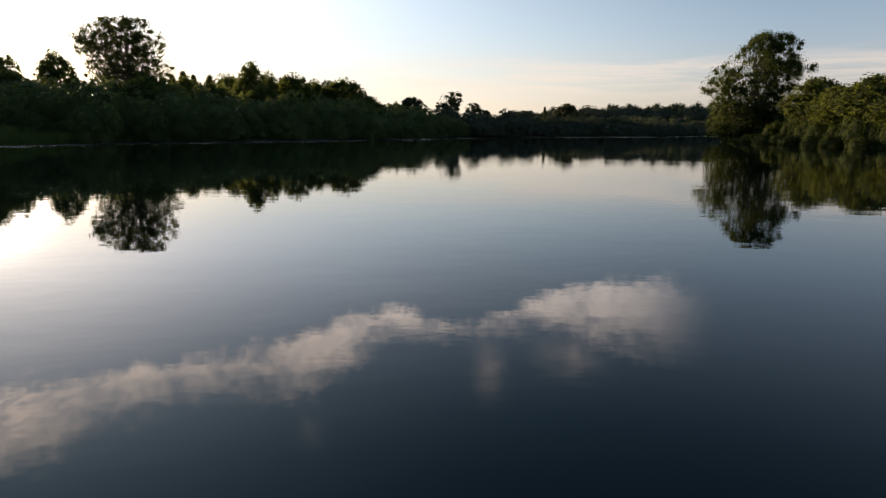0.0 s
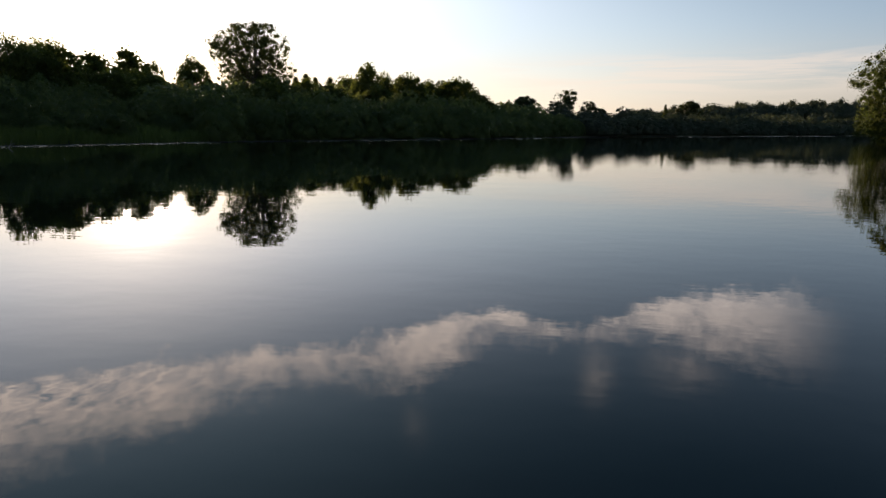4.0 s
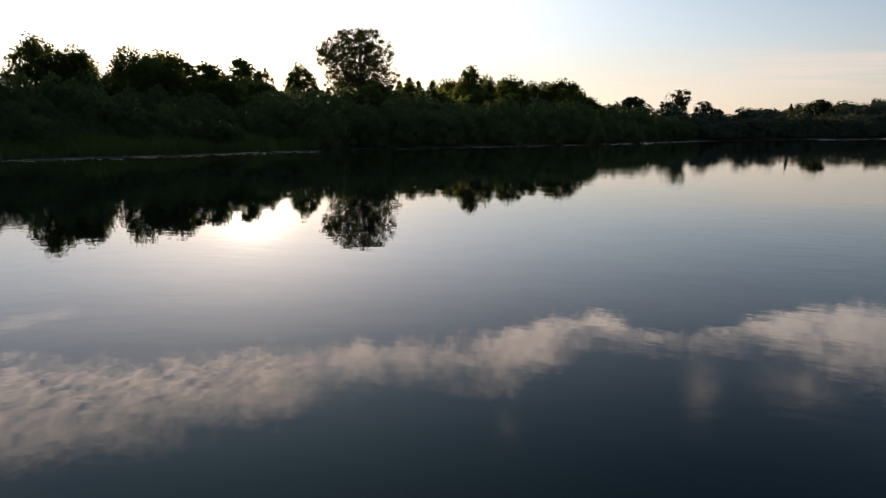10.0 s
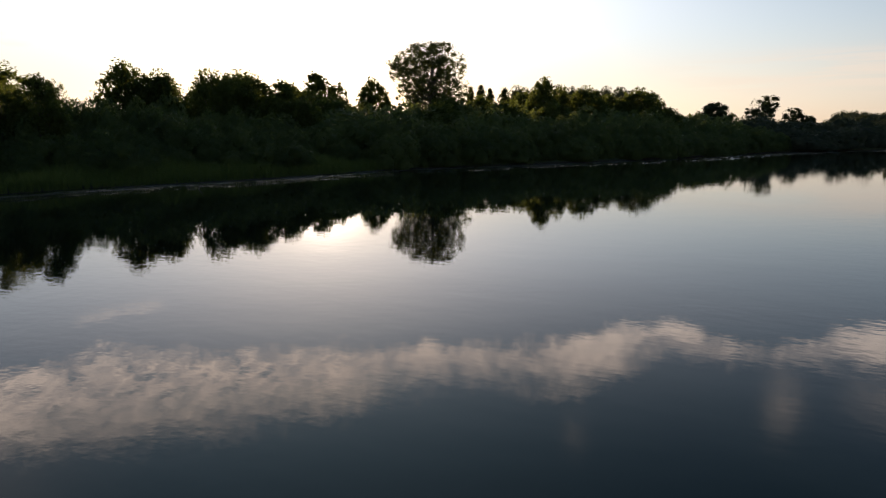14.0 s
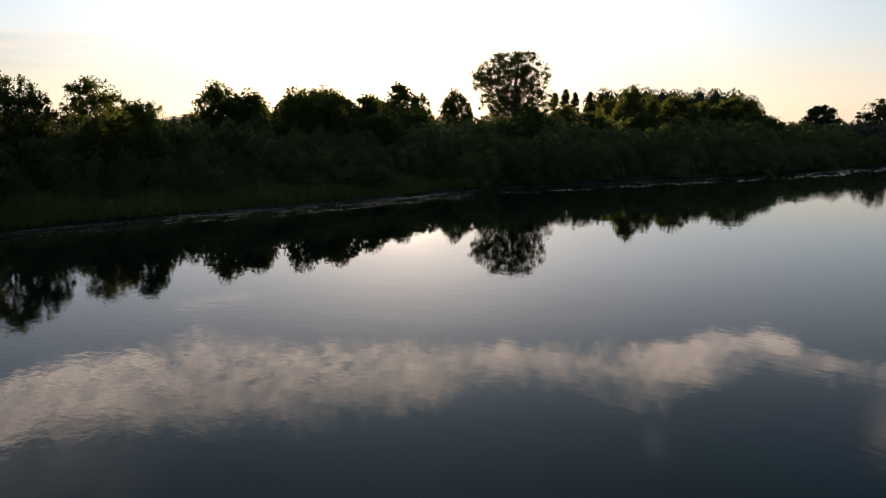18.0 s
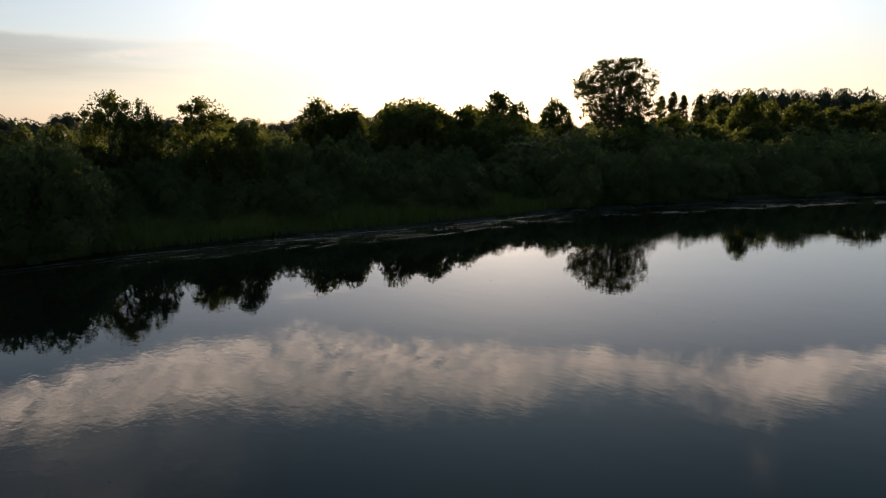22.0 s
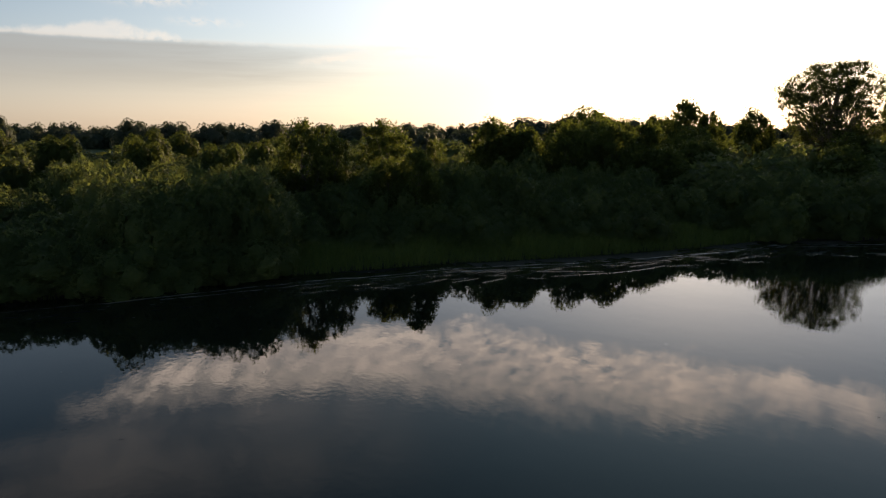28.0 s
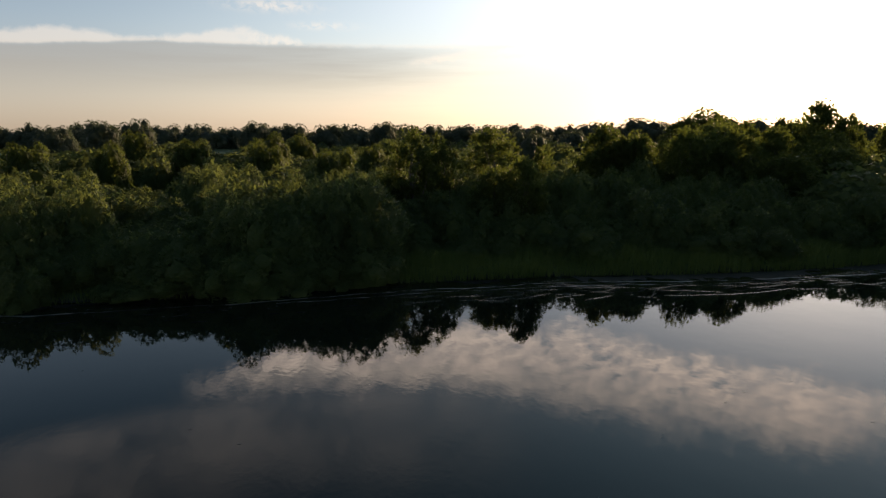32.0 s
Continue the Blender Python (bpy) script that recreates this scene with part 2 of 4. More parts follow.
def leaf_material(name, dark, light, back, gloss=0.12):
    """Foliage that lets some light through; each leaf and each plant differs a little."""
    m, n = material(name)
    island = n.add("ShaderNodeNewGeometry").outputs["Random Per Island"]
    own = n.add("ShaderNodeObjectInfo").outputs["Random"]
    where = n.add("ShaderNodeTexCoord").outputs["Object"]
    patch = n.noise(where, 0.9, 3.0)
    grain = n.noise(where, 7.0, 3.0, 0.7)
    tone = n.math("ADD", n.math("MULTIPLY", island, 0.15), n.math("ADD", n.math("MULTIPLY", own, 0.35), n.math("MULTIPLY", patch, 0.45)))
    tone = n.math("ADD", tone, n.math("MULTIPLY_ADD", grain, 0.6, -0.25), clamp=True)
    relief = n.add("ShaderNodeBump", {"Height": grain, "Strength": 0.6, "Distance": 0.25}).outputs[0]
    colour = n.mix(tone, (*dark, 1), (*light, 1))
    front = n.add("ShaderNodeBsdfPrincipled", {"Base Color": colour, "Roughness": 0.6, "Specular IOR Level": gloss, "Normal": relief})
    thin = n.add("ShaderNodeBsdfTranslucent", {"Color": n.mix(tone, (*[c * 0.75 for c in back], 1), (*back, 1))})
    both = n.add("ShaderNodeMixShader", {0: 0.38, 1: front.outputs[0], 2: thin.outputs[0]})
    n.add("ShaderNodeOutputMaterial", {"Surface": both.outputs[0]})
    return m


def bark_material(name, dark, light):
    m, n = material(name)
    where = n.add("ShaderNodeTexCoord").outputs["Object"]
    ridged = n.vec("MULTIPLY", where, (9.0, 9.0, 1.6))
    grain = n.noise(ridged, 2.0, 6.0, 0.65)
    blotch = n.noise(where, 0.7, 3.0)
    colour = n.mix(n.math("ADD", n.math("MULTIPLY", grain, 0.7), n.math("MULTIPLY", blotch, 0.4), clamp=True), (*dark, 1), (*light, 1))
    bump = n.add("ShaderNodeBump", {"Height": grain, "Strength": 0.6, "Distance": 0.05})
    p = n.add("ShaderNodeBsdfPrincipled", {"Base Color": colour, "Roughness": 0.9, "Normal": bump.outputs[0]})
    n.add("ShaderNodeOutputMaterial", {"Surface": p.outputs[0]})
    return m


def water_material():
    m, n = material("lake_water")
    where = n.add("ShaderNodeTexCoord").outputs["Object"]
    fine = n.noise(n.vec("MULTIPLY", where, (1.0, 1.5, 1.0)), 2.6, 1.5, 0.45)
    tiny = n.noise(n.vec("MULTIPLY", where, (1.0, 1.4, 1.0)), 7.5, 1.5, 0.5)
    broad = n.noise(where, 0.35, 2.0, 0.5)
    calm = n.smooth(n.noise(where, 0.045, 3.0, 0.55), 0.38, 0.74, 0.3, 1.5)
    swell = n.noise(n.vec("MULTIPLY", where, (0.7, 1.3, 1.0)), 0.9, 1.0, 0.5)
    height = n.math("ADD", n.math("MULTIPLY", n.math("MULTIPLY_ADD", tiny, 0.3, fine), n.math("MULTIPLY", calm, 0.0020)), n.math("ADD", n.math("MULTIPLY", swell, 0.0016), n.math("MULTIPLY", broad, 0.004)))
    bump = n.add("ShaderNodeBump", {"Height": height, "Strength": 1.0, "Distance": 1.0})
    murk = n.mix(n.noise(where, 0.02, 3.0), (0.003, 0.007, 0.006, 1), (0.006, 0.010, 0.008, 1))
    p = n.add("ShaderNodeBsdfPrincipled", {"Base Color": murk, "Roughness": 0.004, "IOR": 1.37, "Normal": bump.outputs[0]})
    n.add("ShaderNodeOutputMaterial", {"Surface": p.outputs[0]})
    return m


def ground_material():
    m, n = material("meadow_ground")
    where = n.add("ShaderNodeNewGeometry").outputs["Position"]
    tuft = n.noise(where, 1.4, 6.0, 0.65)
    field = n.noise(where, 0.03, 4.0, 0.55)
    grass = n.mix(tuft, (0.025, 0.045, 0.012, 1), (0.10, 0.15, 0.045, 1))
    grass = n.mix(n.smooth(field, 0.45, 0.65), grass, n.mix(tuft, (0.07, 0.10, 0.03, 1), (0.18, 0.21, 0.08, 1)))
    height = n.add("ShaderNodeSeparateXYZ", {0: where}).outputs[2]
    mud = n.mix(n.noise(where, 2.2, 5.0), (0.02, 0.017, 0.012, 1), (0.06, 0.05, 0.035, 1))
    colour = n.mix(n.smooth(height, 0.02, 0.25), mud, grass)
    bump = n.add("ShaderNodeBump", {"Height": tuft, "Strength": 0.8, "Distance": 0.25})
    p = n.add("ShaderNodeBsdfPrincipled", {"Base Color": colour, "Roughness": 0.9, "Normal": bump.outputs[0]})
    n.add("ShaderNodeOutputMaterial", {"Surface": p.outputs[0]})
    return m


def plain_material(name, dark, light, scale, rough=0.85, gloss=0.15):
    m, n = material(name)
    where = n.add("ShaderNodeTexCoord").outputs["Object"]
    grain = n.noise(where, scale, 5.0, 0.6)
    speck = n.noise(where, scale * 0.12, 3.0)
    colour = n.mix(n.math("ADD", n.math("MULTIPLY", grain, 0.7), n.math("MULTIPLY", speck, 0.4), clamp=True), (*dark, 1), (*light, 1))
    bump = n.add("ShaderNodeBump", {"Height": grain, "Strength": 0.5, "Distance": 0.02})
    p = n.add("ShaderNodeBsdfPrincipled", {"Base Color": colour, "Roughness": rough, "Specular IOR Level": gloss, "Normal": bump.outputs[0]})
    n.add("ShaderNodeOutputMaterial", {"Surface": p.outputs[0]})
    return m


POPLAR_LEAF = leaf_material("poplar_leaf", (0.020, 0.030, 0.010), (0.055, 0.072, 0.024), (0.16, 0.19, 0.04))
BROAD_LEAF = leaf_material("broad_leaf", (0.020, 0.032, 0.010), (0.062, 0.082, 0.026), (0.22, 0.27, 0.05))
EAST_LEAF = leaf_material("east_leaf", (0.018, 0.032, 0.010), (0.060, 0.085, 0.026), (0.18, 0.23, 0.05))
WILLOW_LEAF = leaf_material("willow_leaf", (0.018, 0.032, 0.015), (0.112, 0.148, 0.058), (0.32, 0.38, 0.10))
# far foliage: base colour paled to stand in for haze over the distance
HAZED_FAR_LEAF = leaf_material("hazed_far_leaf", (0.045, 0.058, 0.042), (0.090, 0.110, 0.078), (0.12, 0.15, 0.07))
FAR_BROAD = leaf_material("far_broad_leaf", (0.024, 0.033, 0.018), (0.060, 0.074, 0.036), (0.13, 0.16, 0.05))
REED_LEAF = leaf_material("reed_leaf", (0.045, 0.068, 0.020), (0.12, 0.16, 0.05), (0.24, 0.30, 0.07))
BARK = bark_material("grey_bark", (0.05, 0.042, 0.033), (0.17, 0.15, 0.12))
WATER = water_material()
GROUND = ground_material()
SCUM = plain_material("wet_pollen_scum", (0.06, 0.058, 0.05), (0.28, 0.27, 0.24), 9.0, 0.35, 0.5)
FILM = plain_material("ruffled_scummy_water", (0.006, 0.007, 0.006), (0.020, 0.020, 0.016), 3.0, 0.26, 0.3)
ALGAE = plain_material("wet_algae", (0.008, 0.008, 0.006), (0.026, 0.025, 0.018), 4.0, 0.8)
DEADWOOD = bark_material("bleached_wood", (0.12, 0.10, 0.08), (0.34, 0.31, 0.27))


# ---- mesh helpers ----
def mesh_of(name, verts, faces, mat, smooth=False):
    me = bpy.data.meshes.new(name)
    verts, faces = np.asarray(verts, dtype=np.float32), [np.asarray(f, dtype=np.int32) for f in faces if len(f)]
    me.vertices.add(len(verts))
    me.vertices.foreach_set("co", verts.ravel())
    loops = np.concatenate([f.ravel() for f in faces])
    sizes = np.concatenate([np.full(len(f), f.shape[1], np.int32) for f in faces])
    me.loops.add(len(loops))
    me.loops.foreach_set("vertex_index", loops)
    me.polygons.add(len(sizes))
    me.polygons.foreach_set("loop_start", np.concatenate([[0], np.cumsum(sizes)[:-1]]).astype(np.int32))
    me.polygons.foreach_set("use_smooth", np.full(len(sizes), smooth))
    me.materials.append(mat)
    me.update(calc_edges=True)
    me.validate()
    return me


SHADING = {}                          # shading directions by mesh


class Soup:
    """Collects triangles and quads for one mesh."""

    def __init__(self):
        self.v, self.t, self.q, self.n, self.normals = [], [], [], 0, []

    def add(self, verts, tris=None, quads=None, normals=None):
        self.normals.append(np.zeros((len(verts), 3)) if normals is None else normals)
        if tris is not None:
            self.t.append(np.asarray(tris) + self.n)
        if quads is not None:
            self.q.append(np.asarray(quads) + self.n)
        self.v.append(np.asarray(verts, dtype=float))
        self.n += len(verts)

    def mesh(self, name, mat, smooth=False):
        fs = []
        if self.t:
            fs.append(np.concatenate(self.t))
        if self.q:
            fs.append(np.concatenate(self.q))
        me = mesh_of(name, np.concatenate(self.v), fs, mat, smooth)
        normals = np.concatenate(self.normals)
        SHADING[me.name] = normals
        if len(me.vertices) == len(normals) and np.any(normals):
            me.polygons.foreach_set("use_smooth", np.ones(len(me.polygons), bool))
            me.normals_split_custom_set_from_vertices(normals.tolist())
        return me


def ball(level):
    bm = bmesh.new()
    bmesh.ops.create_icosphere(bm, subdivisions=level, radius=1.0)
    v = np.array([p.co[:] for p in bm.verts])
    f = np.array([[p.index for p in face.verts] for face in bm.faces])
    bm.free()
    return v, f


BALL = {1: ball(1), 2: ball(2)}


def ways(rng, count):
    v = rng.normal(size=(count, 3))
    return v / np.linalg.norm(v, axis=1, keepdims=True)


def leaves(soup, rng, places, outward, length, width, droop=0.0, soft=0.6, small=False):
    """Bent four-cornered leaves (small: three-cornered) at the places, lying loosely across the outward direction; soft: how far they share its shading."""
    k = len(places)
    side = np.cross(outward, ways(rng, k))
    side /= np.linalg.norm(side, axis=1, keepdims=True) + 1e-9
    tip = np.cross(side, outward) + outward * rng.uniform(-0.2, 0.75, (k, 1)) + [0, 0, -droop]
    tip /= np.linalg.norm(tip, axis=1, keepdims=True) + 1e-9
    size = rng.uniform(0.6, 1.35, (k, 1))
    a, b = tip * length * size, side * width * size
    bend = outward * (length * 0.16) * size
    face = np.cross(b, a)
    turn = np.sum(face * outward, axis=1, keepdims=True) < 0
    b, face = np.where(turn, -b, b), np.where(turn, -face, face)
    face /= np.linalg.norm(face, axis=1, keepdims=True) + 1e-9
    shade = face * (1 - soft) + outward * soft
    shade /= np.linalg.norm(shade, axis=1, keepdims=True) + 1e-9
    if small:
        v = np.stack([places - a * 0.45 - b * 0.62, places - a * 0.3 + b * 0.62, places + a * 0.55 + bend], axis=1).reshape(-1, 3)
        soup.add(v, tris=np.arange(3 * k).reshape(k, 3), normals=np.repeat(shade, 3, axis=0))
        return
    v = np.stack([places - a * 0.5, places + b * 0.5 + bend, places + a * 0.5, places - b * 0.5 + bend], axis=1).reshape(-1, 3)
    soup.add(v, quads=np.arange(4 * k).reshape(k, 4), normals=np.repeat(shade, 4, axis=0))


def clump(soup, rng, centre, radii, count, length, width, core=0.0, level=2, shell=0.78, droop=0.0, under=-0.55, small=False):
    """One billow of foliage: leaves on a ragged shell, with a thick mass of twigs and leaves within when core is set."""
    centre, radii = np.asarray(centre, float), np.asarray(radii, float)
    d = ways(rng, int(count * 1.5))
    d = d[d[:, 2] > under][:count]
    ragged = rng.uniform(shell, 1.12, (len(d), 1)) + (rng.random((len(d), 1)) < 0.08) * rng.uniform(0.0, 0.22, (len(d), 1))
    places = centre + d * radii * ragged
    leaves(soup, rng, places, d, length, width, droop, small=small)
    if core:
        v, f = BALL[level]
        lump = 1 + 0.16 * np.sin(v @ rng.normal(size=3) * 3 + rng.uniform(0, 6)) + rng.uniform(-0.07, 0.07, len(v))
        soup.add(centre + v * radii * core * lump[:, None], tris=f)


def limb(soup, points, radii, sides=7):
    """A tapered round branch along the points."""
    points = [Vector(p) for p in points]
    ring, vs = [], []
    for i, p in enumerate(points):
        way = (points[min(i + 1, len(points) - 1)] - points[max(i - 1, 0)]).normalized()
        a = way.orthogonal().normalized()
        b = way.cross(a)
        for k in range(sides):
            w = 2 * math.pi * k / sides
            vs.append(p + (a * math.cos(w) + b * math.sin(w)) * radii[i])
    qs = [[i * sides + k, i * sides + (k + 1) % sides, (i + 1) * sides + (k + 1) % sides, (i + 1) * sides + k] for i in range(len(points) - 1) for k in range(sides)]
    vs.append(points[-1])
    top = (len(points) - 1) * sides
    soup.add([v[:] for v in vs], tris=[[top + k, top + (k + 1) % sides, len(vs) - 1] for k in range(sides)], quads=qs)


def bough(rng, start, end, thick, sag=0.0, bits=5):
    """Points and radii of a crooked branch."""
    start, end = np.asarray(start, float), np.asarray(end, float)
    span = np.linalg.norm(end - start)
    pts, rad = [], []
    for i in range(bits + 1):
        f = i / bits
        wob = rng.normal(size=3) * span * 0.035 * math.sin(math.pi * f)
        pts.append(start + (end - start) * f + wob + [0, 0, sag * math.sin(math.pi * f)])
        rad.append(thick * (1 - 0.82 * f))
    return pts, rad


# ---- plants: prototypes are built once and scaled when they are set out ----
def fit_size(soup, height, width):
    """Scales the foliage so that its top and its breadth come out as asked."""
    v = np.concatenate(soup.v)
    top = np.percentile(v[:, 2], 99.9)
    mid = np.median(v[:, :2], axis=0)
    side = np.percentile(np.abs(v[:, :2] - mid), 99.0, axis=0).mean() * 2
    for block in soup.v:
        block *= [width / side, width / side, height / top]


def proto_tree(name, seed, height, width, leaf_mat, base=0.2, boughs=6, clumps=60, count=110, leaf=0.42, taper=0.3, size=0.10, core=0.0, lean=0.0, crowd=0.2, fill=0.25, between=0.25, outline=None, small=False, heads=0):
    """A broad-leaved tree: trunk, main limbs, and a crown of many billows with gaps between them."""
    rng = np.random.default_rng(seed)
    parts = []
    crown, trunk = Soup(), Soup()
    foot = height * base
    spread = np.array([width / 2, width / 2, (height - foot) / 2])
    mid = np.array([lean, 0, foot + spread[2]])
    root, top = np.array([0, 0, -0.3]), np.array([lean * 1.2, 0, height * 0.84])
    pts, rad = bough(rng, root, top, 0.018 * height + 0.05, 0, 8)
    rad[0] *= 1.45
    limb(trunk, pts, rad, 9)

    def inside(margin):
        """A random place in the crown, kept off its edge by the margin."""
        if outline:
            z = rng.uniform(outline[0][0], 0.99)
            left, right = (np.interp(z, [o[0] for o in outline], [o[k] for o in outline]) for k in (1, 2))
            a, r = rng.uniform(0, 2 * math.pi), rng.random() ** 0.42
            edge = max(0.3, (right - left) / 2 - margin)
            return np.array([(left + right) / 2 + math.cos(a) * r * edge, math.sin(a) * r * edge * 0.85, height * z - margin * 0.8])
        d = ways(rng, 1)[0] * rng.uniform(0.15, 1.0) ** 0.42 * (1 - margin / spread[0])
        d[:2] *= 1 - taper * d[2] if d[2] > 0 else 1 + taper * 0.9 * d[2]
        return mid + d * spread

    def within(p):
        z = p[2] / height
        left, right = (np.interp(z, [o[0] for o in outline], [o[k] for o in outline]) for k in (1, 2))
        return outline[0][0] < z < 0.985 and math.hypot(p[0] - (left + right) / 2, p[1] / 0.85) < (right - left) / 2

    tips = [inside(0.8) for _ in range(heads)]
    centres = []
    for _ in range(9000):
        if len(centres) >= clumps:
            break
        p = inside(size * width * 0.6)
        if heads and rng.random() < 0.85:
            p = tips[int(rng.integers(heads))] + rng.normal(size=3) * [0.95, 0.95, 0.8]
            if not within(p):
                continue
        if crowd == 0 or all(np.linalg.norm((p - c) / spread) > crowd for c in centres):
            centres.append(p)
    loose = np.array([inside(0.15) for _ in range(int(clumps * count * between))])
    if len(loose):
        leaves(crown, rng, loose, ways(rng, len(loose)), leaf, leaf * 0.66, small=small)
    for b, c in enumerate(centres):
        reach = math.hypot(c[0] - lean, c[1])
        f = min(0.95, max(0.12, (c[2] - reach * 1.3 - height * 0.06) / height))
        start = root + (top - root) * f
        if b < boughs:
            s = Soup()
            limb(s, *bough(rng, start, c, 0.008 * height + 0.02, -reach * 0.12), 6)
            parts.append(("limb", s.mesh(name + "_limb", BARK, True)))
        elif b % 2:
            limb(trunk, *bough(rng, start, c, 0.0035 * height + 0.01, -reach * 0.1, 4), 4)
        r = np.array([1.0, 1.0, 0.95]) * rng.uniform(0.55, 1.55) * size * width
        clump(crown, rng, c, r, int(count * rng.uniform(0.7, 1.3)), leaf, leaf * 0.66, core, 1, fill, 0.1, -0.9, small)
    if not outline:
        fit_size(crown, height, width)
    parts.insert(0, ("trunk", trunk.mesh(name + "_trunk", BARK, True)))
    parts.append(("crown", crown.mesh(name + "_crown", leaf_mat)))
    return parts, height, width


def proto_bush(name, seed, height, width, leaf_mat, lobes=22, count=4300, leaf=0.15, narrow=0.6, stems=3, lift=0.0):
    """A willow grown into one mound of rounded lobes, leafy to the ground; lift: share of the height below its middle, for round tree crowns."""
    rng = np.random.default_rng(seed)
    parts = []
    crown = Soup()
    for i in range(stems):
        s = Soup()
        w = 2 * math.pi * (i + rng.random()) / stems
        end = (math.cos(w) * width * 0.2, math.sin(w) * width * 0.2, height * rng.uniform(0.5, 0.65))
        limb(s, *bough(rng, (math.cos(w) * 0.25, math.sin(w) * 0.25, -0.3), end, 0.07 + height * 0.006, 0.1, 4), 5)
        parts.append(("stem", s.mesh(name + "_stem", BARK, True)))
    # lobes spread evenly over a dome, smaller ones breaking out at random
    k = np.arange(lobes) + 0.5
    z = 0.9 - k / lobes * (1.6 if lift else 0.92)
    w = k * 2.39996 + rng.uniform(0, 6)
    flat = np.sqrt(np.maximum(0, 1 - z * z))
    way = np.stack([np.cos(w) * flat, np.sin(w) * flat, z], 1) + rng.normal(size=(lobes, 3)) * 0.09
    r = rng.uniform(0.30, 0.46, lobes) * math.sqrt(14 / lobes) ** 0.6
    mid = way * (1 - r * rng.uniform(0.85, 1.1, lobes))[:, None]
    half = np.array([width / 2, width / 2, height * (1 - lift)])
    foot = np.array([0, 0, height * lift])
    ball_v, ball_f = BALL[1]
    for c, q in zip(mid, r):
        lump = ball_v * (q * rng.uniform(0.62, 0.76, len(ball_v)))[:, None] + c
        v = lump * half + foot
        v[:, 2] = np.maximum(v[:, 2], -0.2)
        crown.add(v, tris=ball_f, normals=ball_v)
    v = ball_v * 0.66 * half + foot
    v[:, 2] = np.maximum(v[:, 2], -0.2)
    crown.add(v, tris=ball_f, normals=ball_v)
    # leaves on tufts that roughen each lobe
    share = np.repeat(np.arange(lobes), np.maximum(8, (2.6 * count * r ** 2 / np.sum(r ** 2)).astype(int)))
    d = ways(rng, len(share))
    tufts = ways(rng, 90)
    bump = np.max(np.exp((d @ tufts.T - 1) / 0.02), axis=1)
    place = mid[share] + d * (r[share] * (0.86 + 0.14 * bump + rng.uniform(-0.10, 0.08, len(d))))[:, None]
    open_air = np.ones(len(place), bool)
    for c, q in zip(mid, r):
        open_air &= np.linalg.norm(place - c, axis=1) > q * 0.84
    world = place * half + foot
    open_air &= (world[:, 2] > 0.05) & (np.linalg.norm(place, axis=1) > 0.7)
    pick = np.nonzero(open_air)[0]
    pick = rng.permutation(pick)[:count]
    out = d[pick] * 0.8 + place[pick] * 0.4 + rng.normal(size=(len(pick), 3)) * 0.2
    leaves(crown, rng, world[pick], out / np.linalg.norm(out, axis=1, keepdims=True), leaf, leaf * narrow, -0.5, 0.7, True)
    fit_size(crown, height, width)
    parts.append(("crown", crown.mesh(name + "_crown", leaf_mat)))
    return parts, height, width


def plant(kind, proto, x, y, height, width, turn, label, category, group="", z=None):
    """Sets out one plant of a prototype, with parts of its own."""
    parts, h0, w0 = proto
    root = new(kind)
    root.empty_display_size = 0.3
    root.matrix_world = Matrix.Translation((x, y, land(x, y) - 0.05 if z is None else z)) @ pose(0, 0, 0, 0, 0, turn) @ Matrix.Diagonal((width / w0, width / w0, height / h0, 1))
    for part_name, me in parts:
        ob = new(part_name, me)
        ob.parent = root
    return tagged(root, label, category, group)


class Mass:
    """Plants too far off to be told apart, gathered into one object."""

    def __init__(self, name, label, mat):
        self.name, self.label, self.mat, self.soup = name, label, mat, Soup()

    def add(self, proto, x, y, height, width, turn):
        parts, h0, w0 = proto
        me = parts[-1][1]
        v = np.empty(len(me.vertices) * 3, np.float32)
        me.vertices.foreach_get("co", v)
        v = v.reshape(-1, 3) * [width / w0, width / w0, height / h0]
        c, s = math.cos(radians(turn)), math.sin(radians(turn))
        v = np.stack([v[:, 0] * c - v[:, 1] * s + x, v[:, 0] * s + v[:, 1] * c + y, v[:, 2] + land(x, y)], 1)
        shade = SHADING[me.name]
        shade = np.stack([shade[:, 0] * c - shade[:, 1] * s, shade[:, 0] * s + shade[:, 1] * c, shade[:, 2]], 1)
        sizes, loops = np.empty(len(me.polygons), np.int32), np.empty(len(me.loops), np.int32)
        me.polygons.foreach_get("loop_total", sizes)
        me.loops.foreach_get("vertex_index", loops)
        starts = np.concatenate([[0], np.cumsum(sizes)[:-1]])
        tri, quad = starts[sizes == 3], starts[sizes == 4]
        self.soup.add(v, loops[tri[:, None] + np.arange(3)] if len(tri) else None, loops[quad[:, None] + np.arange(4)] if len(quad) else None, shade)

    def done(self):
        return tagged(new(self.name, self.soup.mesh(self.name, self.mat)), self.label, "scrub", kind="stuff")


# ---- the land and the lake ----
SHORE = [(-86, -160), (-68, -70), (-58, -28), (-53, -6), (-50, 6), (-49, 15), (-48, 24), (-45.5, 36), (-42, 46), (-39.5, 57), (-38.5, 66), (-33, 76), (-27, 87), (-18, 102), (-10, 120), (-3, 142), (8, 163),
         (26, 190), (55, 232), (95, 280), (150, 355), (205, 395), (225, 360), (165, 270), (95, 165), (63, 135), (56, 120), (55, 100), (53, 80), (60, 50), (84, 0), (96, -70), (62, -160)]


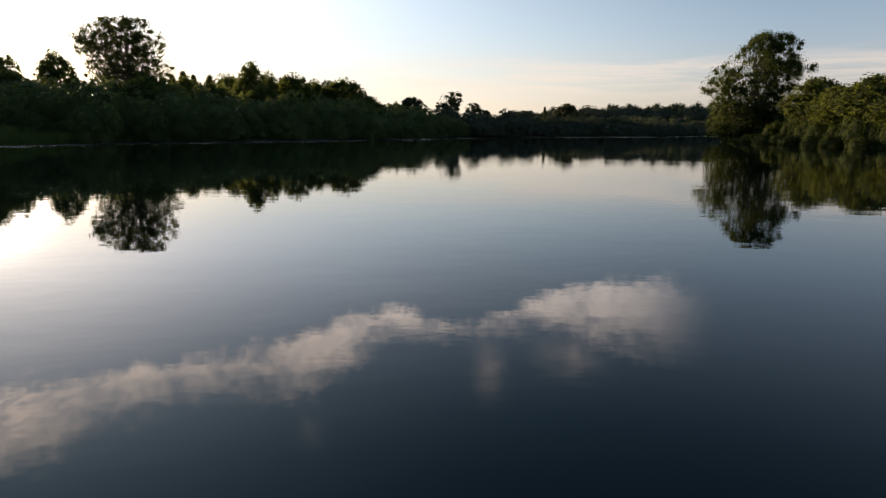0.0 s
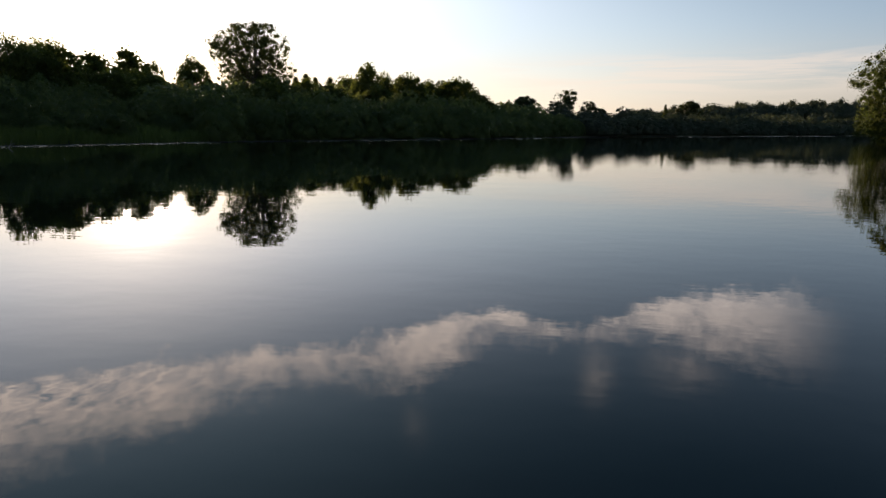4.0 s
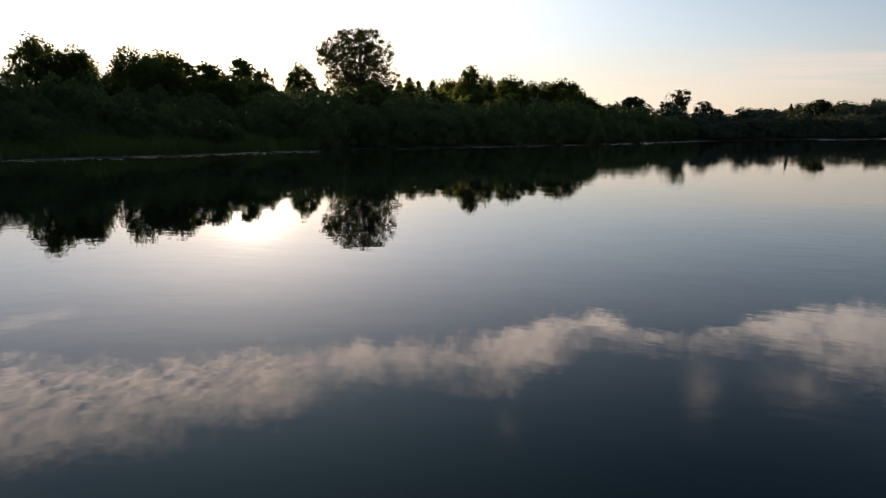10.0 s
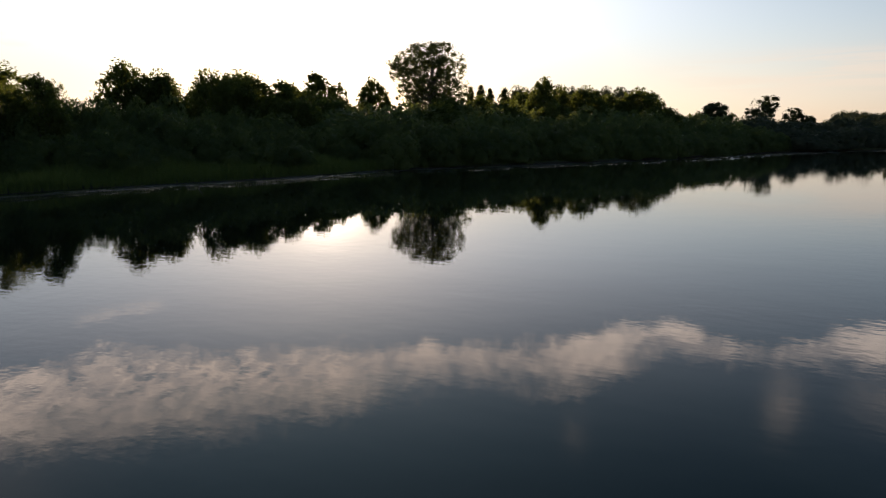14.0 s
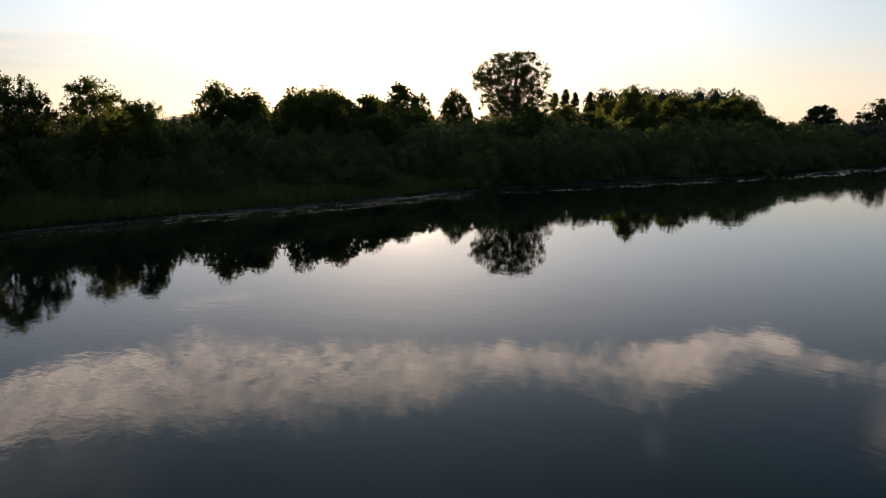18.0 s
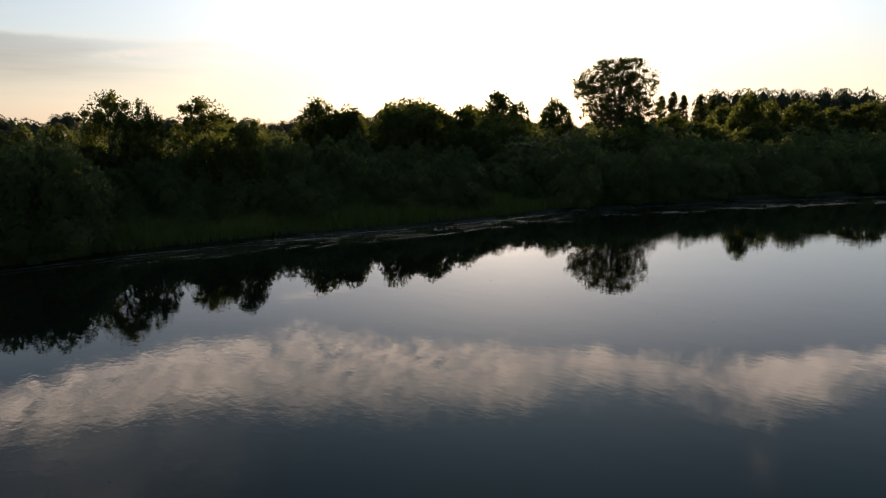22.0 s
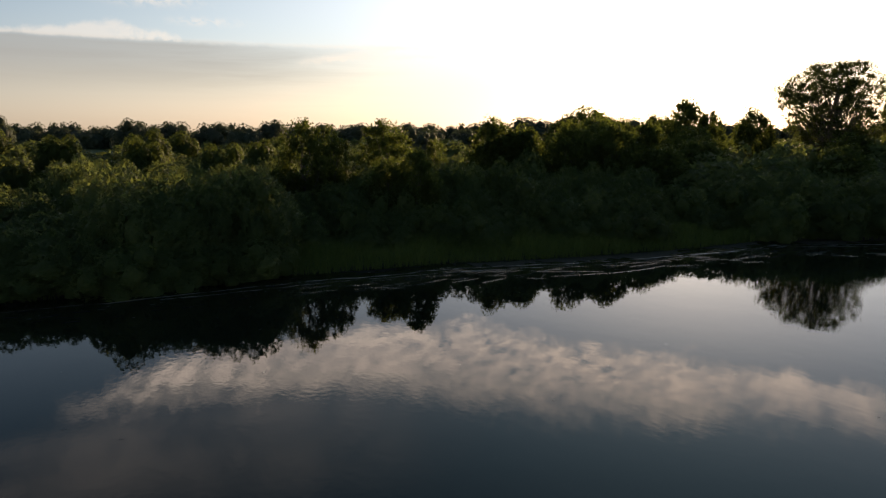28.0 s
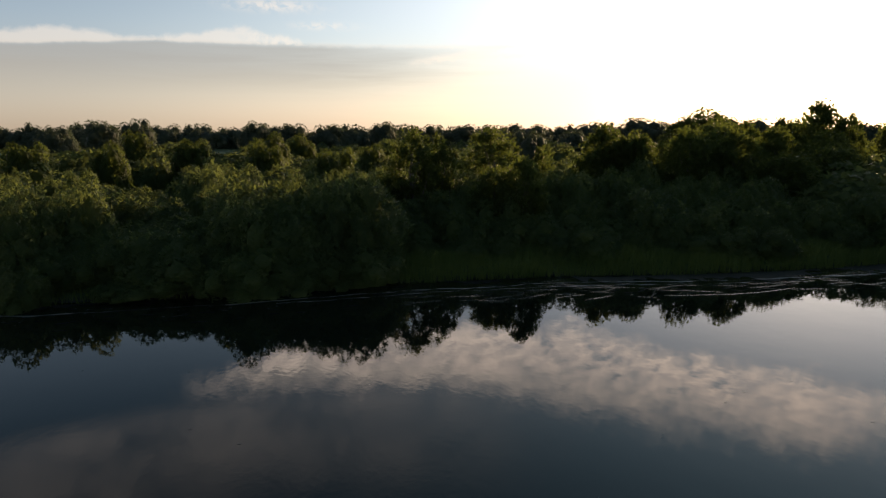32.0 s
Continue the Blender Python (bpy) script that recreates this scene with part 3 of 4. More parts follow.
def shore_distance(px, py):
    """Distance to the water's edge: plus on land, minus on the lake."""
    px, py = np.asarray(px, float), np.asarray(py, float)
    best, inside = np.full(px.shape, 1e9), np.zeros(px.shape, bool)
    for (ax, ay), (bx, by) in zip(SHORE, SHORE[1:] + SHORE[:1]):
        dx, dy = bx - ax, by - ay
        t = np.clip(((px - ax) * dx + (py - ay) * dy) / (dx * dx + dy * dy), 0, 1)
        best = np.minimum(best, np.hypot(px - ax - t * dx, py - ay - t * dy))
        cross = (ay > py) != (by > py)
        with np.errstate(divide="ignore", invalid="ignore"):
            at_x = ax + (py - ay) * dx / (dy if dy else 1e-9)
        inside ^= cross & (px < at_x)
    return np.where(inside, -best, best)


def land_array(px, py):
    d = shore_distance(px, py)
    wave = np.sin(px * 0.9 + np.sin(py * 0.7) * 2) * 0.05 + np.sin(px * 0.23 + 1.3) * np.sin(py * 0.19) * 0.12
    z = np.where(d < 0, np.maximum(d * 0.25, -2.5), np.minimum(d * 0.22, 0.55) + np.clip(d / 12, 0, 1) * wave)
    hill = 25 * np.exp(-(((px - 250) / 190) ** 2 + ((py - 690) / 130) ** 2)) + 3 * np.exp(-(((px + 480) / 160) ** 2 + ((py + 20) / 160) ** 2))
    return z + hill


def land(px, py):
    return float(land_array(np.array([px]), np.array([py]))[0])


def build_ground():
    near_x, near_y = np.arange(-130, 135, 2.6), np.arange(-60, 410, 3.2)
    grow = np.array([6, 14, 26, 44, 70, 105, 150, 210, 300, 430, 620, 900, 1400, 2200, 3400])
    xs = np.concatenate([near_x[0] - grow[::-1], near_x, near_x[-1] + grow])
    ys = np.concatenate([near_y[0] - grow[::-1], near_y, near_y[-1] + grow])
    gx, gy = np.meshgrid(xs, ys)
    v = np.stack([gx.ravel(), gy.ravel(), land_array(gx.ravel(), gy.ravel())], 1)
    w, h = len(xs), len(ys)
    i = (np.arange(h - 1)[:, None] * w + np.arange(w - 1)[None]).ravel()
    ob = new("ground", mesh_of("ground", v, [np.stack([i, i + 1, i + 1 + w, i + w], 1)], GROUND, True))
    tagged(ob, "grassy meadow ground sloping down to a muddy bank", "ground", kind="structure")
    s = Soup()
    s.add([(-140, -160, 0), (240, -160, 0), (240, 405, 0), (-140, 405, 0)], quads=[[0, 1, 2, 3]])
    tagged(new("water", s.mesh("water", WATER)), "calm dark lake water mirroring the dawn sky", "lake", kind="structure")


build_ground()

# ---- trees that stand out ----
RNG = np.random.default_rng(7)
# outlines: height as a share of the whole, reach to either side in metres
BIG_OUTLINE = [(0.28, -4.5, 4.6), (0.43, -5.9, 6.5), (0.49, -7.1, 7.1), (0.586, -7.3, 7.8), (0.65, -8.1, 6.5), (0.71, -8.6, 6.5), (0.836, -8.2, 6.2), (0.914, -6.5, 5.2), (1.0, -3.5, 3.5)]
EAST_OUTLINE = [(0.02, -8.0, 3.4), (0.2, -7.9, 5.2), (0.4, -7.6, 6.6), (0.5, -9.6, 7.3), (0.6, -9.5, 9.4), (0.7, -6.4, 10.0), (0.8, -4.8, 7.3), (0.9, -2.3, 7.6), (1.0, -0.2, 5.2)]
BIG = proto_tree("old_poplar", 11, 20.8, 15.5, POPLAR_LEAF, 0.16, 16, 520, 74, 0.26, size=0.043, crowd=0.028, fill=0.2, between=0.2, outline=BIG_OUTLINE, heads=130)
TREES = [proto_tree("tree_%d" % i, 20 + i, 12, 9, BROAD_LEAF, 0.08, 6, 74, 70, 0.36, 0.35, 0.095, 0.3, crowd=0.11, between=0.6, small=True) for i in range(5)]
DOME_OUTLINE = [(0.22, -3.6, 3.6), (0.4, -5.4, 5.4), (0.62, -5.6, 5.6), (0.8, -4.6, 4.6), (0.93, -2.8, 2.8), (1.0, -0.8, 0.8)]
SPREAD_OUTLINE = [(0.3, -2.2, 1.6), (0.45, -4.6, 2.8), (0.58, -4.4, 4.2), (0.72, -3.2, 5.4), (0.86, -2.8, 5.2), (0.95, -1.2, 4.2), (1.0, 0.6, 2.6)]
DOME = [proto_tree("dome_tree", 35, 14, 11.2, FAR_BROAD, 0.2, 6, 150, 60, 0.42, size=0.085, core=0.7, crowd=0.04, between=0.1, outline=DOME_OUTLINE)]
SPREAD = [proto_tree("spreading_tree_%d" % i, 37 + i, 15, 10, FAR_BROAD, 0.2, 7, 105, 55, 0.42, size=0.08, core=0.5, crowd=0.04, between=0.1, outline=SPREAD_OUTLINE, heads=22) for i in range(2)]
AIRY = [proto_tree("airy_tree_%d" % i, 40 + i, 12, 8, BROAD_LEAF, 0.15, 8, 110, 80, 0.25, 0.25, 0.07, crowd=0.08, small=True) for i in range(3)]
EAST_TREE = proto_tree("lake_poplar", 61, 20.3, 19, EAST_LEAF, 0.03, 14, 600, 80, 0.28, size=0.044, core=0.3, crowd=0.02, between=0.2, outline=EAST_OUTLINE, heads=170)
COLUMN_OUTLINE = [(0.1, -1.5, 1.5), (0.3, -2.3, 2.2), (0.6, -2.2, 2.4), (0.85, -1.5, 1.5), (1.0, -0.4, 0.4)]
COLUMN = [proto_tree("column_%d" % i, 70 + i, 20, 4.6, POPLAR_LEAF, 0.08, 4, 120, 60, 0.34, size=0.14, core=0.3, crowd=0.0, between=0.2, outline=COLUMN_OUTLINE) for i in range(3)]
BUSH = [proto_bush("willow_%d" % i, 80 + i, 5.5, 5.8, WILLOW_LEAF, 15, 4600, 0.23, 0.52) for i in range(8)]
EAST_BUSH = [proto_bush("east_bush_%d" % i, 150 + i, 5.5, 5.2, EAST_LEAF, 15, 4300, 0.22) for i in range(4)]
FAR_BUSH = [proto_bush("far_willow_%d" % i, 90 + i, 6, 6, WILLOW_LEAF, 10, 1150, 0.42, 0.6) for i in range(6)]
FAR_TREE = [proto_bush("far_tree_%d" % i, 100 + i, 15, 13, HAZED_FAR_LEAF, 16, 3400, 0.38, 0.7, 1, 0.45) for i in range(5)]
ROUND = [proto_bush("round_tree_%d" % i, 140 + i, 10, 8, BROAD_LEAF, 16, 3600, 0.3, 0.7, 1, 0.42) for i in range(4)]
WOOD = [proto_bush("wood_tree_%d" % i, 120 + i, 14, 12, HAZED_FAR_LEAF, 9, 620, 0.72, 0.7, 1, 0.3) for i in range(6)]

plant("poplar_tree", BIG, -54.0, 109.8, 19.9, 15.5, 27, "tall old poplar with an open dark crown above the thicket", "tree")
plant("poplar_tree", EAST_TREE, 58.4, 119.5, 19.7, 19, -26.3, "tall poplar with a broad green crown at the water", "tree")


def grove(rows, protos, kind, label, group):
    for x, y, h, w in rows:
        plant(kind, protos[int(RNG.integers(len(protos)))], x, y, h, w, float(RNG.uniform(0, 360)), label, "tree", group)


# x, y, height, crown width
grove([(-62.3, 30.0, 10.9, 5.5), (-62.8, 33.2, 10.4, 4.5), (-67.4, 41.6, 11.2, 7), (-66, 47, 9, 3.5)], AIRY, "tree", "young broad-leaved tree with a light crown rising from willows", "trees above the west thicket")
grove([(-55, 38.5, 8.2, 4.5), (-57, 36.5, 7.4, 4.5), (-60, 62.5, 11, 6), (-64.6, 54.5, 11.3, 6.5), (-62.5, 57, 10.5, 6), (-66, 60, 9.8, 6), (-58, 67, 11, 6.5), (-62, 69, 11.2, 6.5), (-66, 73, 12.2, 8), (-71, 77, 12.0, 7), (-61, 77, 11, 7), (-109, 113, 15, 13), (-101, 100, 13.4, 9), (-97, 111, 12.6, 7), (-76.5, 105, 15.3, 8), (-80.5, 101.5, 12.8, 6), (-73, 107, 13.2, 5), (-61.6, 101, 13.2, 6.5),
       (-90, 118, 13, 9), (-68, 96, 10.5, 8), (-58, 84, 9, 8), (-72, 88, 9.5, 8), (-55, 72, 8, 7), (-84, 82, 9.5, 8), (-78, 68, 9, 7)], TREES, "tree", "broad-leaved tree with a dark rounded crown", "trees behind the west bank")
grove([(-38.2, 126, 14.2, 6.5), (-35.6, 130, 12.8, 4.5), (-46, 137, 12.8, 7), (-31.6, 134, 12.8, 9), (-29, 145, 11.8, 8), (-23, 148, 13, 12), (-47, 116, 10.5, 8), (-39, 108, 9, 8), (-46, 98, 9.5, 8), (-33, 116, 9, 8), (-18, 140, 9, 9), (-42, 88, 8, 7)], TREES, "tree",
      "dark leafy tree in the belt along the north-west bank", "trees of the north-west belt")
grove([(-92, 262, 24, 17), (-86, 268, 23.4, 14), (-80, 271, 24, 17), (-72, 279, 23.6, 16), (-66, 284, 23.4, 14), (-61, 287, 24, 17), (-55.5, 291, 23.6, 15), (-50, 294, 24, 17), (-43.5, 300, 22.6, 16)], FAR_TREE, "tree", "tall wood-edge tree in a dark even row", "row of tall trees")
grove([(-92.5, 216, 19.6, 5.6), (-89.4, 218, 20.8, 6.2), (-86.6, 220, 19.8, 5.4), (-82.2, 223, 20.0, 6.4), (-78.6, 225, 18.8, 6.0)], COLUMN, "poplar_tree", "narrow upright poplar in a short row", "row of narrow poplars")
FAR_BANK_TREE = "solitary rounded tree above the far bank"
grove([(-12.9, 259, 14.9, 14.5)], DOME, "tree", FAR_BANK_TREE, "trees on the far bank")
plant("tree", SPREAD[0], 0.9, 236, 15.6, 12.5, 20, "spreading tree with an open flat crown above the far bank", "tree", "trees on the far bank")
plant("tree", SPREAD[1], 9.7, 236, 11.9, 8.5, 20, "small open tree above the far bank scrub", "tree", "trees on the far bank")
grove([(56, 290, 14.4, 14), (15, 235.5, 9.3, 7.5), (31, 240, 9, 9)], DOME, "tree", FAR_BANK_TREE, "trees on the far bank")
grove([(45.5, 286, 12.4, 2.6)], COLUMN, "tree", "slender pointed tree above the far bank", "trees on the far bank")
grove([(61, 103, 10.3, 10), (60.5, 88, 9.3, 10), (59, 94, 8.3, 8), (67, 112, 9.5, 9), (67, 97, 10, 10), (58, 77, 6.5, 9), (67, 82, 9, 9)], TREES, "tree", "leafy green tree on the east bank", "trees on the east bank")
grove([(-248, -18, 14.4, 14), (-244, -6, 15, 11), (-233, 32, 14.2, 11), (-241, 46, 13.4, 14), (-234, 57, 13, 13), (-244, 81, 14.2, 12), (-239, 95, 13.1, 16), (-242, 115, 13.3, 18), (-239, 144, 13.7, 20), (-233, 172, 14.5, 20),
       (-220, 189, 16.2, 22), (-193, 217, 16, 22), (-212, 113, 12, 11), (-168, 119, 11, 11), (-132, 83, 11, 8), (-202, -23, 12.4, 11)], FAR_TREE, "tree", "distant tree standing over the willow scrub", "trees over the scrub")
grove([(-133, 25, 10.6, 8), (-124, 10.5, 9.6, 7), (-100, 37, 8.8, 6.5), (-92, 28.6, 8.3, 7), (-164, 36, 10, 9), (-144, 0.5, 11, 8), (-112, -12, 9.4, 7), (-109, -1, 9.4, 6), (-125, 10, 9.5, 7), (-114, 22, 9.6, 7)], ROUND, "tree", "rounded tree rising from the willow scrub", "trees in the scrub")


# ---- willow thicket along the bank and inland ----
def along_shore(i0, i1, step):
    """Places on the water's edge between two corners of it, with the way inland."""
    for (ax, ay), (bx, by) in zip(SHORE[i0:i1], SHORE[i0 + 1:i1 + 1]):
        span = math.hypot(bx - ax, by - ay)
        for k in range(max(1, round(span / step))):
            f = (k + 0.5) / max(1, round(span / step))
            yield ax + (bx - ax) * f, ay + (by - ay) * f, -(by - ay) / span, (bx - ax) / span


def thicket(i0, i1, step, offsets, protos, label, group, mass=None):
    for x, y, nx, ny in along_shore(i0, i1, step):
        for off, h, w in offsets:
            o = off + RNG.uniform(-0.9, 0.9)
            args = (protos[int(RNG.integers(len(protos)))], x + nx * o + RNG.uniform(-1, 1), y + ny * o + RNG.uniform(-1, 1), h * RNG.uniform(0.78, 1.1), w * RNG.uniform(1.05, 1.5), float(RNG.uniform(0, 360)))
            if mass:
                mass.add(*args)
            else:
                dip = 0.55 if (args[1] + 57) ** 2 + (args[2] - 7) ** 2 < 45 else 1.0   # a low place in the thicket
                plant("willow_bush", *args[:3], args[3] * dip, *args[4:], label, "bush", group)


thicket(2, 4, 4.2, [(0.9, 2.6, 3.8), (3.4, 4.8, 4.6), (6.2, 6.4, 5.2), (10.0, 6.2, 5.4), (14.0, 6.2, 5.8)], BUSH, "grey-green willow bush at the bank, lit by the low sun", "willows of the west thicket")
thicket(4, 6, 3.6, [(0.7, 3.2, 4.2), (2.6, 5.4, 5.0), (5.0, 7.4, 5.8), (8.4, 7.2, 6.4), (12.5, 6.9, 6.8)], BUSH, "dense grey-green willow bush overhanging the bank", "willows of the west thicket")
thicket(6, 10, 3.9, [(4.6, 2.6, 3.8), (7.2, 4.0, 4.6), (10.5, 5.4, 5.2), (14.5, 6.6, 5.8), (19.0, 7.2, 6.2)], BUSH, "dense grey-green willow bush behind the reeds", "willows of the west thicket")
thicket(10, 16, 5.2, [(1.8, 4.2, 5.5), (6.5, 6.2, 6.8)], BUSH, "dark willow bush at the water's edge", "willows of the north-west bank")
thicket(25, 29, 3.6, [(0.6, 1.7, 2.8), (3.0, 3.4, 3.8), (6.8, 5.4, 4.8)], EAST_BUSH, "green bush crowding the east bank", "bushes of the east bank")
# the far bank's willows take the leaf colour with haze painted in
FAR_BANK = Mass("willow_scrub", "dark willow scrub along the far bank of the lake", HAZED_FAR_LEAF)
NEAR_BANK = Mass("willow_scrub", "dark willow scrub behind the north-west bank", WILLOW_LEAF)
thicket(10, 16, 6.5, [(14, 7.6, 9.5), (22, 8.2, 10)], FAR_BUSH, "", "", NEAR_BANK)
NEAR_BANK.done()
thicket(16, 21, 8, [(4, 5.5, 10), (12, 8, 12)], FAR_BUSH, "", "", FAR_BANK)
thicket(21, 24, 9, [(5, 6, 11), (14, 8.5, 12)], FAR_BUSH, "", "", FAR_BANK)
FAR_BANK.done()


def scrub(x0, x1, y0, y1, count, lo, hi, gap, protos, group, mass=None):
    placed = []
    for _ in range(count * 12):
        x, y = RNG.uniform(x0, x1), RNG.uniform(y0, y1)
        if len(placed) < count and shore_distance(x, y) > (17 if mass is None else 22) and all((x - a) ** 2 + (y - b) ** 2 > gap * gap for a, b in placed):
            placed.append((x, y))
            if ((x + 112) / 16) ** 2 + ((y - 3) / 7) ** 2 < 1 or ((x + 175) / 18) ** 2 + ((y - 122) / 10) ** 2 < 1:
                continue               # pockets of open meadow
            low = 0.6 if -100 < x < -72 and abs(y - 4) < 4 else 1.0
            args = (protos[int(RNG.integers(len(protos)))], x, y, low * RNG.uniform(lo, hi), gap * RNG.uniform(1.15, 1.9), float(RNG.uniform(0, 360)))
            if mass:
                mass.add(*args)
            else:
                plant("willow_bush", *args, "rounded willow bush in open scrub, its top catching the sun", "bush", group)


SCRUB = Mass("willow_scrub", "rolling grey-green willow scrub in the early sun", WILLOW_LEAF)
scrub(-90, -64, -30, 30, 40, 4.8, 7.4, 4.8, BUSH, "willows of the scrub")
scrub(-130, -66, -30, 115, 170, 3.0, 7.2, 5.0, FAR_BUSH, "", SCRUB)
scrub(-235, -125, -60, 210, 230, 3.8, 8.4, 8, FAR_BUSH, "", SCRUB)
scrub(-110, -30, 130, 250, 60, 6, 9, 10, FAR_BUSH, "", SCRUB)
SCRUB.done()


# ---- reeds, algae and drift on the water's edge ----
def reed_bed(i0, i1, depth, tall, density, label, seed):
    """Upright narrow blades in a belt along the bank."""
    rng = np.random.default_rng(seed)
    s = Soup()
    for x, y, nx, ny in along_shore(i0, i1, 1.0):
        k = int(density * depth)
        o, a = rng.uniform(-0.6, depth, k), rng.uniform(-0.6, 0.6, k)
        bx, by = x + nx * o - ny * a, y + ny * o + nx * a
        z = np.maximum(land_array(bx, by), -0.3)
        h = tall * rng.uniform(0.55, 1.1, k) * (0.75 + 0.25 * np.sin(bx * 0.8) * np.sin(by * 0.6 + 1))
        w = 2 * math.pi * rng.random(k)
        half = rng.uniform(0.012, 0.03, k)
        lean = rng.normal(size=(k, 2)) * 0.26 * h[:, None]
        foot = np.stack([bx, by, z], 1)
        side = np.stack([np.cos(w) * half, np.sin(w) * half, np.zeros(k)], 1)
        mid = foot + np.stack([lean[:, 0] * 0.3, lean[:, 1] * 0.3, h * 0.6], 1)
        tip = foot + np.stack([lean[:, 0], lean[:, 1], h], 1)
        v = np.stack([foot - side, foot + side, mid + side, mid - side, tip], 1).reshape(-1, 3)
        i = np.arange(k) * 5
        s.add(v, np.stack([i + 3, i + 2, i + 4], 1), np.stack([i, i + 1, i + 2, i + 3], 1))
    tagged(new("reed_bed", s.mesh("reed_bed", REED_LEAF)), label, "reeds", kind="stuff")


reed_bed(6, 10, 5.5, 1.6, 64, "green reeds standing in a belt along the bank", 5)
reed_bed(2, 6, 1.6, 1.0, 24, "low sedge under the willows at the water", 6)
reed_bed(10, 12, 2.0, 1.2, 22, "low sedge under the willows at the water", 8)
reed_bed(25, 29, 1.4, 0.9, 26, "low sedge under the bushes of the east bank", 9)


def drift(name, i0, i1, off, width, gap, mat, label, seed, z=0.012):
    """A ragged mat of floating stuff that follows the bank, in torn lengths."""
    rng = np.random.default_rng(seed)
    s = Soup()
    line = list(along_shore(i0, i1, 0.35))
    row = []
    for k, (x, y, nx, ny) in enumerate(line):
        o = off + 0.5 * noise.noise((k * 0.05, seed * 7.1, 0)) + 0.3 * noise.noise((k * 0.16, seed * 3.3, 4)) + 0.06 * noise.noise((k * 0.9, seed, 9))
        w = width * max(0.0, 0.55 - gap + 0.9 * noise.noise((k * 0.07, seed * 5.7, 2)) + 0.7 * noise.noise((k * 0.33, seed * 2.9, 6)) + 0.2 * rng.uniform(-1, 1))
        row.append([(x - nx * o, y - ny * o, z), (x - nx * (o + w * 0.5), y - ny * (o + w * 0.5), z + 0.006), (x - nx * (o + w), y - ny * (o + w), z)])
    v = np.array(row).reshape(-1, 3)
    i = np.arange(len(row) - 1) * 3
    s.add(v, quads=np.concatenate([np.stack([i, i + 3, i + 4, i + 1], 1), np.stack([i + 1, i + 4, i + 5, i + 2], 1)]))
    tagged(new(name, s.mesh(name, mat)), label, "drift", kind="stuff")


DRY_ALGAE = plain_material("drying_algae", (0.022, 0.020, 0.015), (0.075, 0.068, 0.052), 5.0, 0.85)
drift("algae_mat", 7, 13, 0.5, 2.6, 0.0, DRY_ALGAE, "grey-brown drying algae mat floating along the reeds", 21, 0.012)
drift("algae_mat", 2, 12, 0.2, 1.3, 0.12, ALGAE, "dark wet algae mat floating along the bank", 1, 0.008)
drift("pollen_scum", 2, 16, 2.6, 0.34, 0.2, SCUM, "pale line of pollen scum drifting off the bank", 3, 0.024)
drift("pollen_scum", 5, 16, 3.4, 0.20, 0.34, SCUM, "pale line of pollen scum drifting off the bank", 4, 0.026)
drift("pollen_scum", 16, 20, 4.0, 1.2, 0.1, SCUM, "pale line of pollen scum off the far bank", 5, 0.02)


def flecks(name, i0, i1, near, far, per_metre, length, mat, label, seed, z=0.014, slim=0.07):
    """Small torn flecks afloat, drawn out along the bank."""
    rng = np.random.default_rng(seed)
    s = Soup()
    for x, y, nx, ny in along_shore(i0, i1, 1.0):
        for _ in range(rng.poisson(per_metre)):
            o, a, big = rng.uniform(near, far), rng.uniform(-0.6, 0.6), length * rng.uniform(0.3, 1.6)
            turn = math.atan2(-nx, ny) + rng.normal() * 0.25
            w = np.arange(6) * math.pi / 3 + rng.uniform(-0.3, 0.3, 6)
            r = rng.uniform(0.6, 1.1, 6)
            fx, fy = np.cos(w) * r * big / 2, np.sin(w) * r * big * slim
            cx, cy = x - nx * o - ny * a, y - ny * o + nx * a
            rim = np.stack([cx + fx * math.cos(turn) - fy * math.sin(turn), cy + fx * math.sin(turn) + fy * math.cos(turn), np.full(6, z)], 1)
            s.add(np.concatenate([rim, [[cx, cy, z + 0.008]]]), [[k, (k + 1) % 6, 6] for k in range(6)])
    tagged(new(name, s.mesh(name, mat)), label, "drift", kind="stuff")


flecks("algae_flecks", 2, 12, 0.3, 6.5, 4.0, 0.9, ALGAE, "torn dark flecks of algae afloat off the bank", 11, 0.010)
flecks("water_film", 6, 10, 1.2, 7.0, 2.6, 3.4, FILM, "thin ruffled streaks of scummy water along the bank", 14, 0.006, 0.035)
flecks("water_film", 10, 17, 1.2, 8.0, 2.4, 4.0, FILM, "ruffled streaks of scummy water under the north-west bank", 16, 0.006)
flecks("water_film", 17, 21, 1.5, 14.0, 2.5, 7.0, FILM, "ruffled streaks of scummy water off the far bank", 15, 0.006)
flecks("scum_flecks", 3, 16, 1.2, 5.0, 2.0, 0.28, SCUM, "pale flecks of scum and leaves afloat off the bank", 12, 0.028)
flecks("floating_leaves", 4, 14, 6.0, 34.0, 0.9, 0.16, SCUM, "single pale leaves afloat on the open water", 13, 0.010)


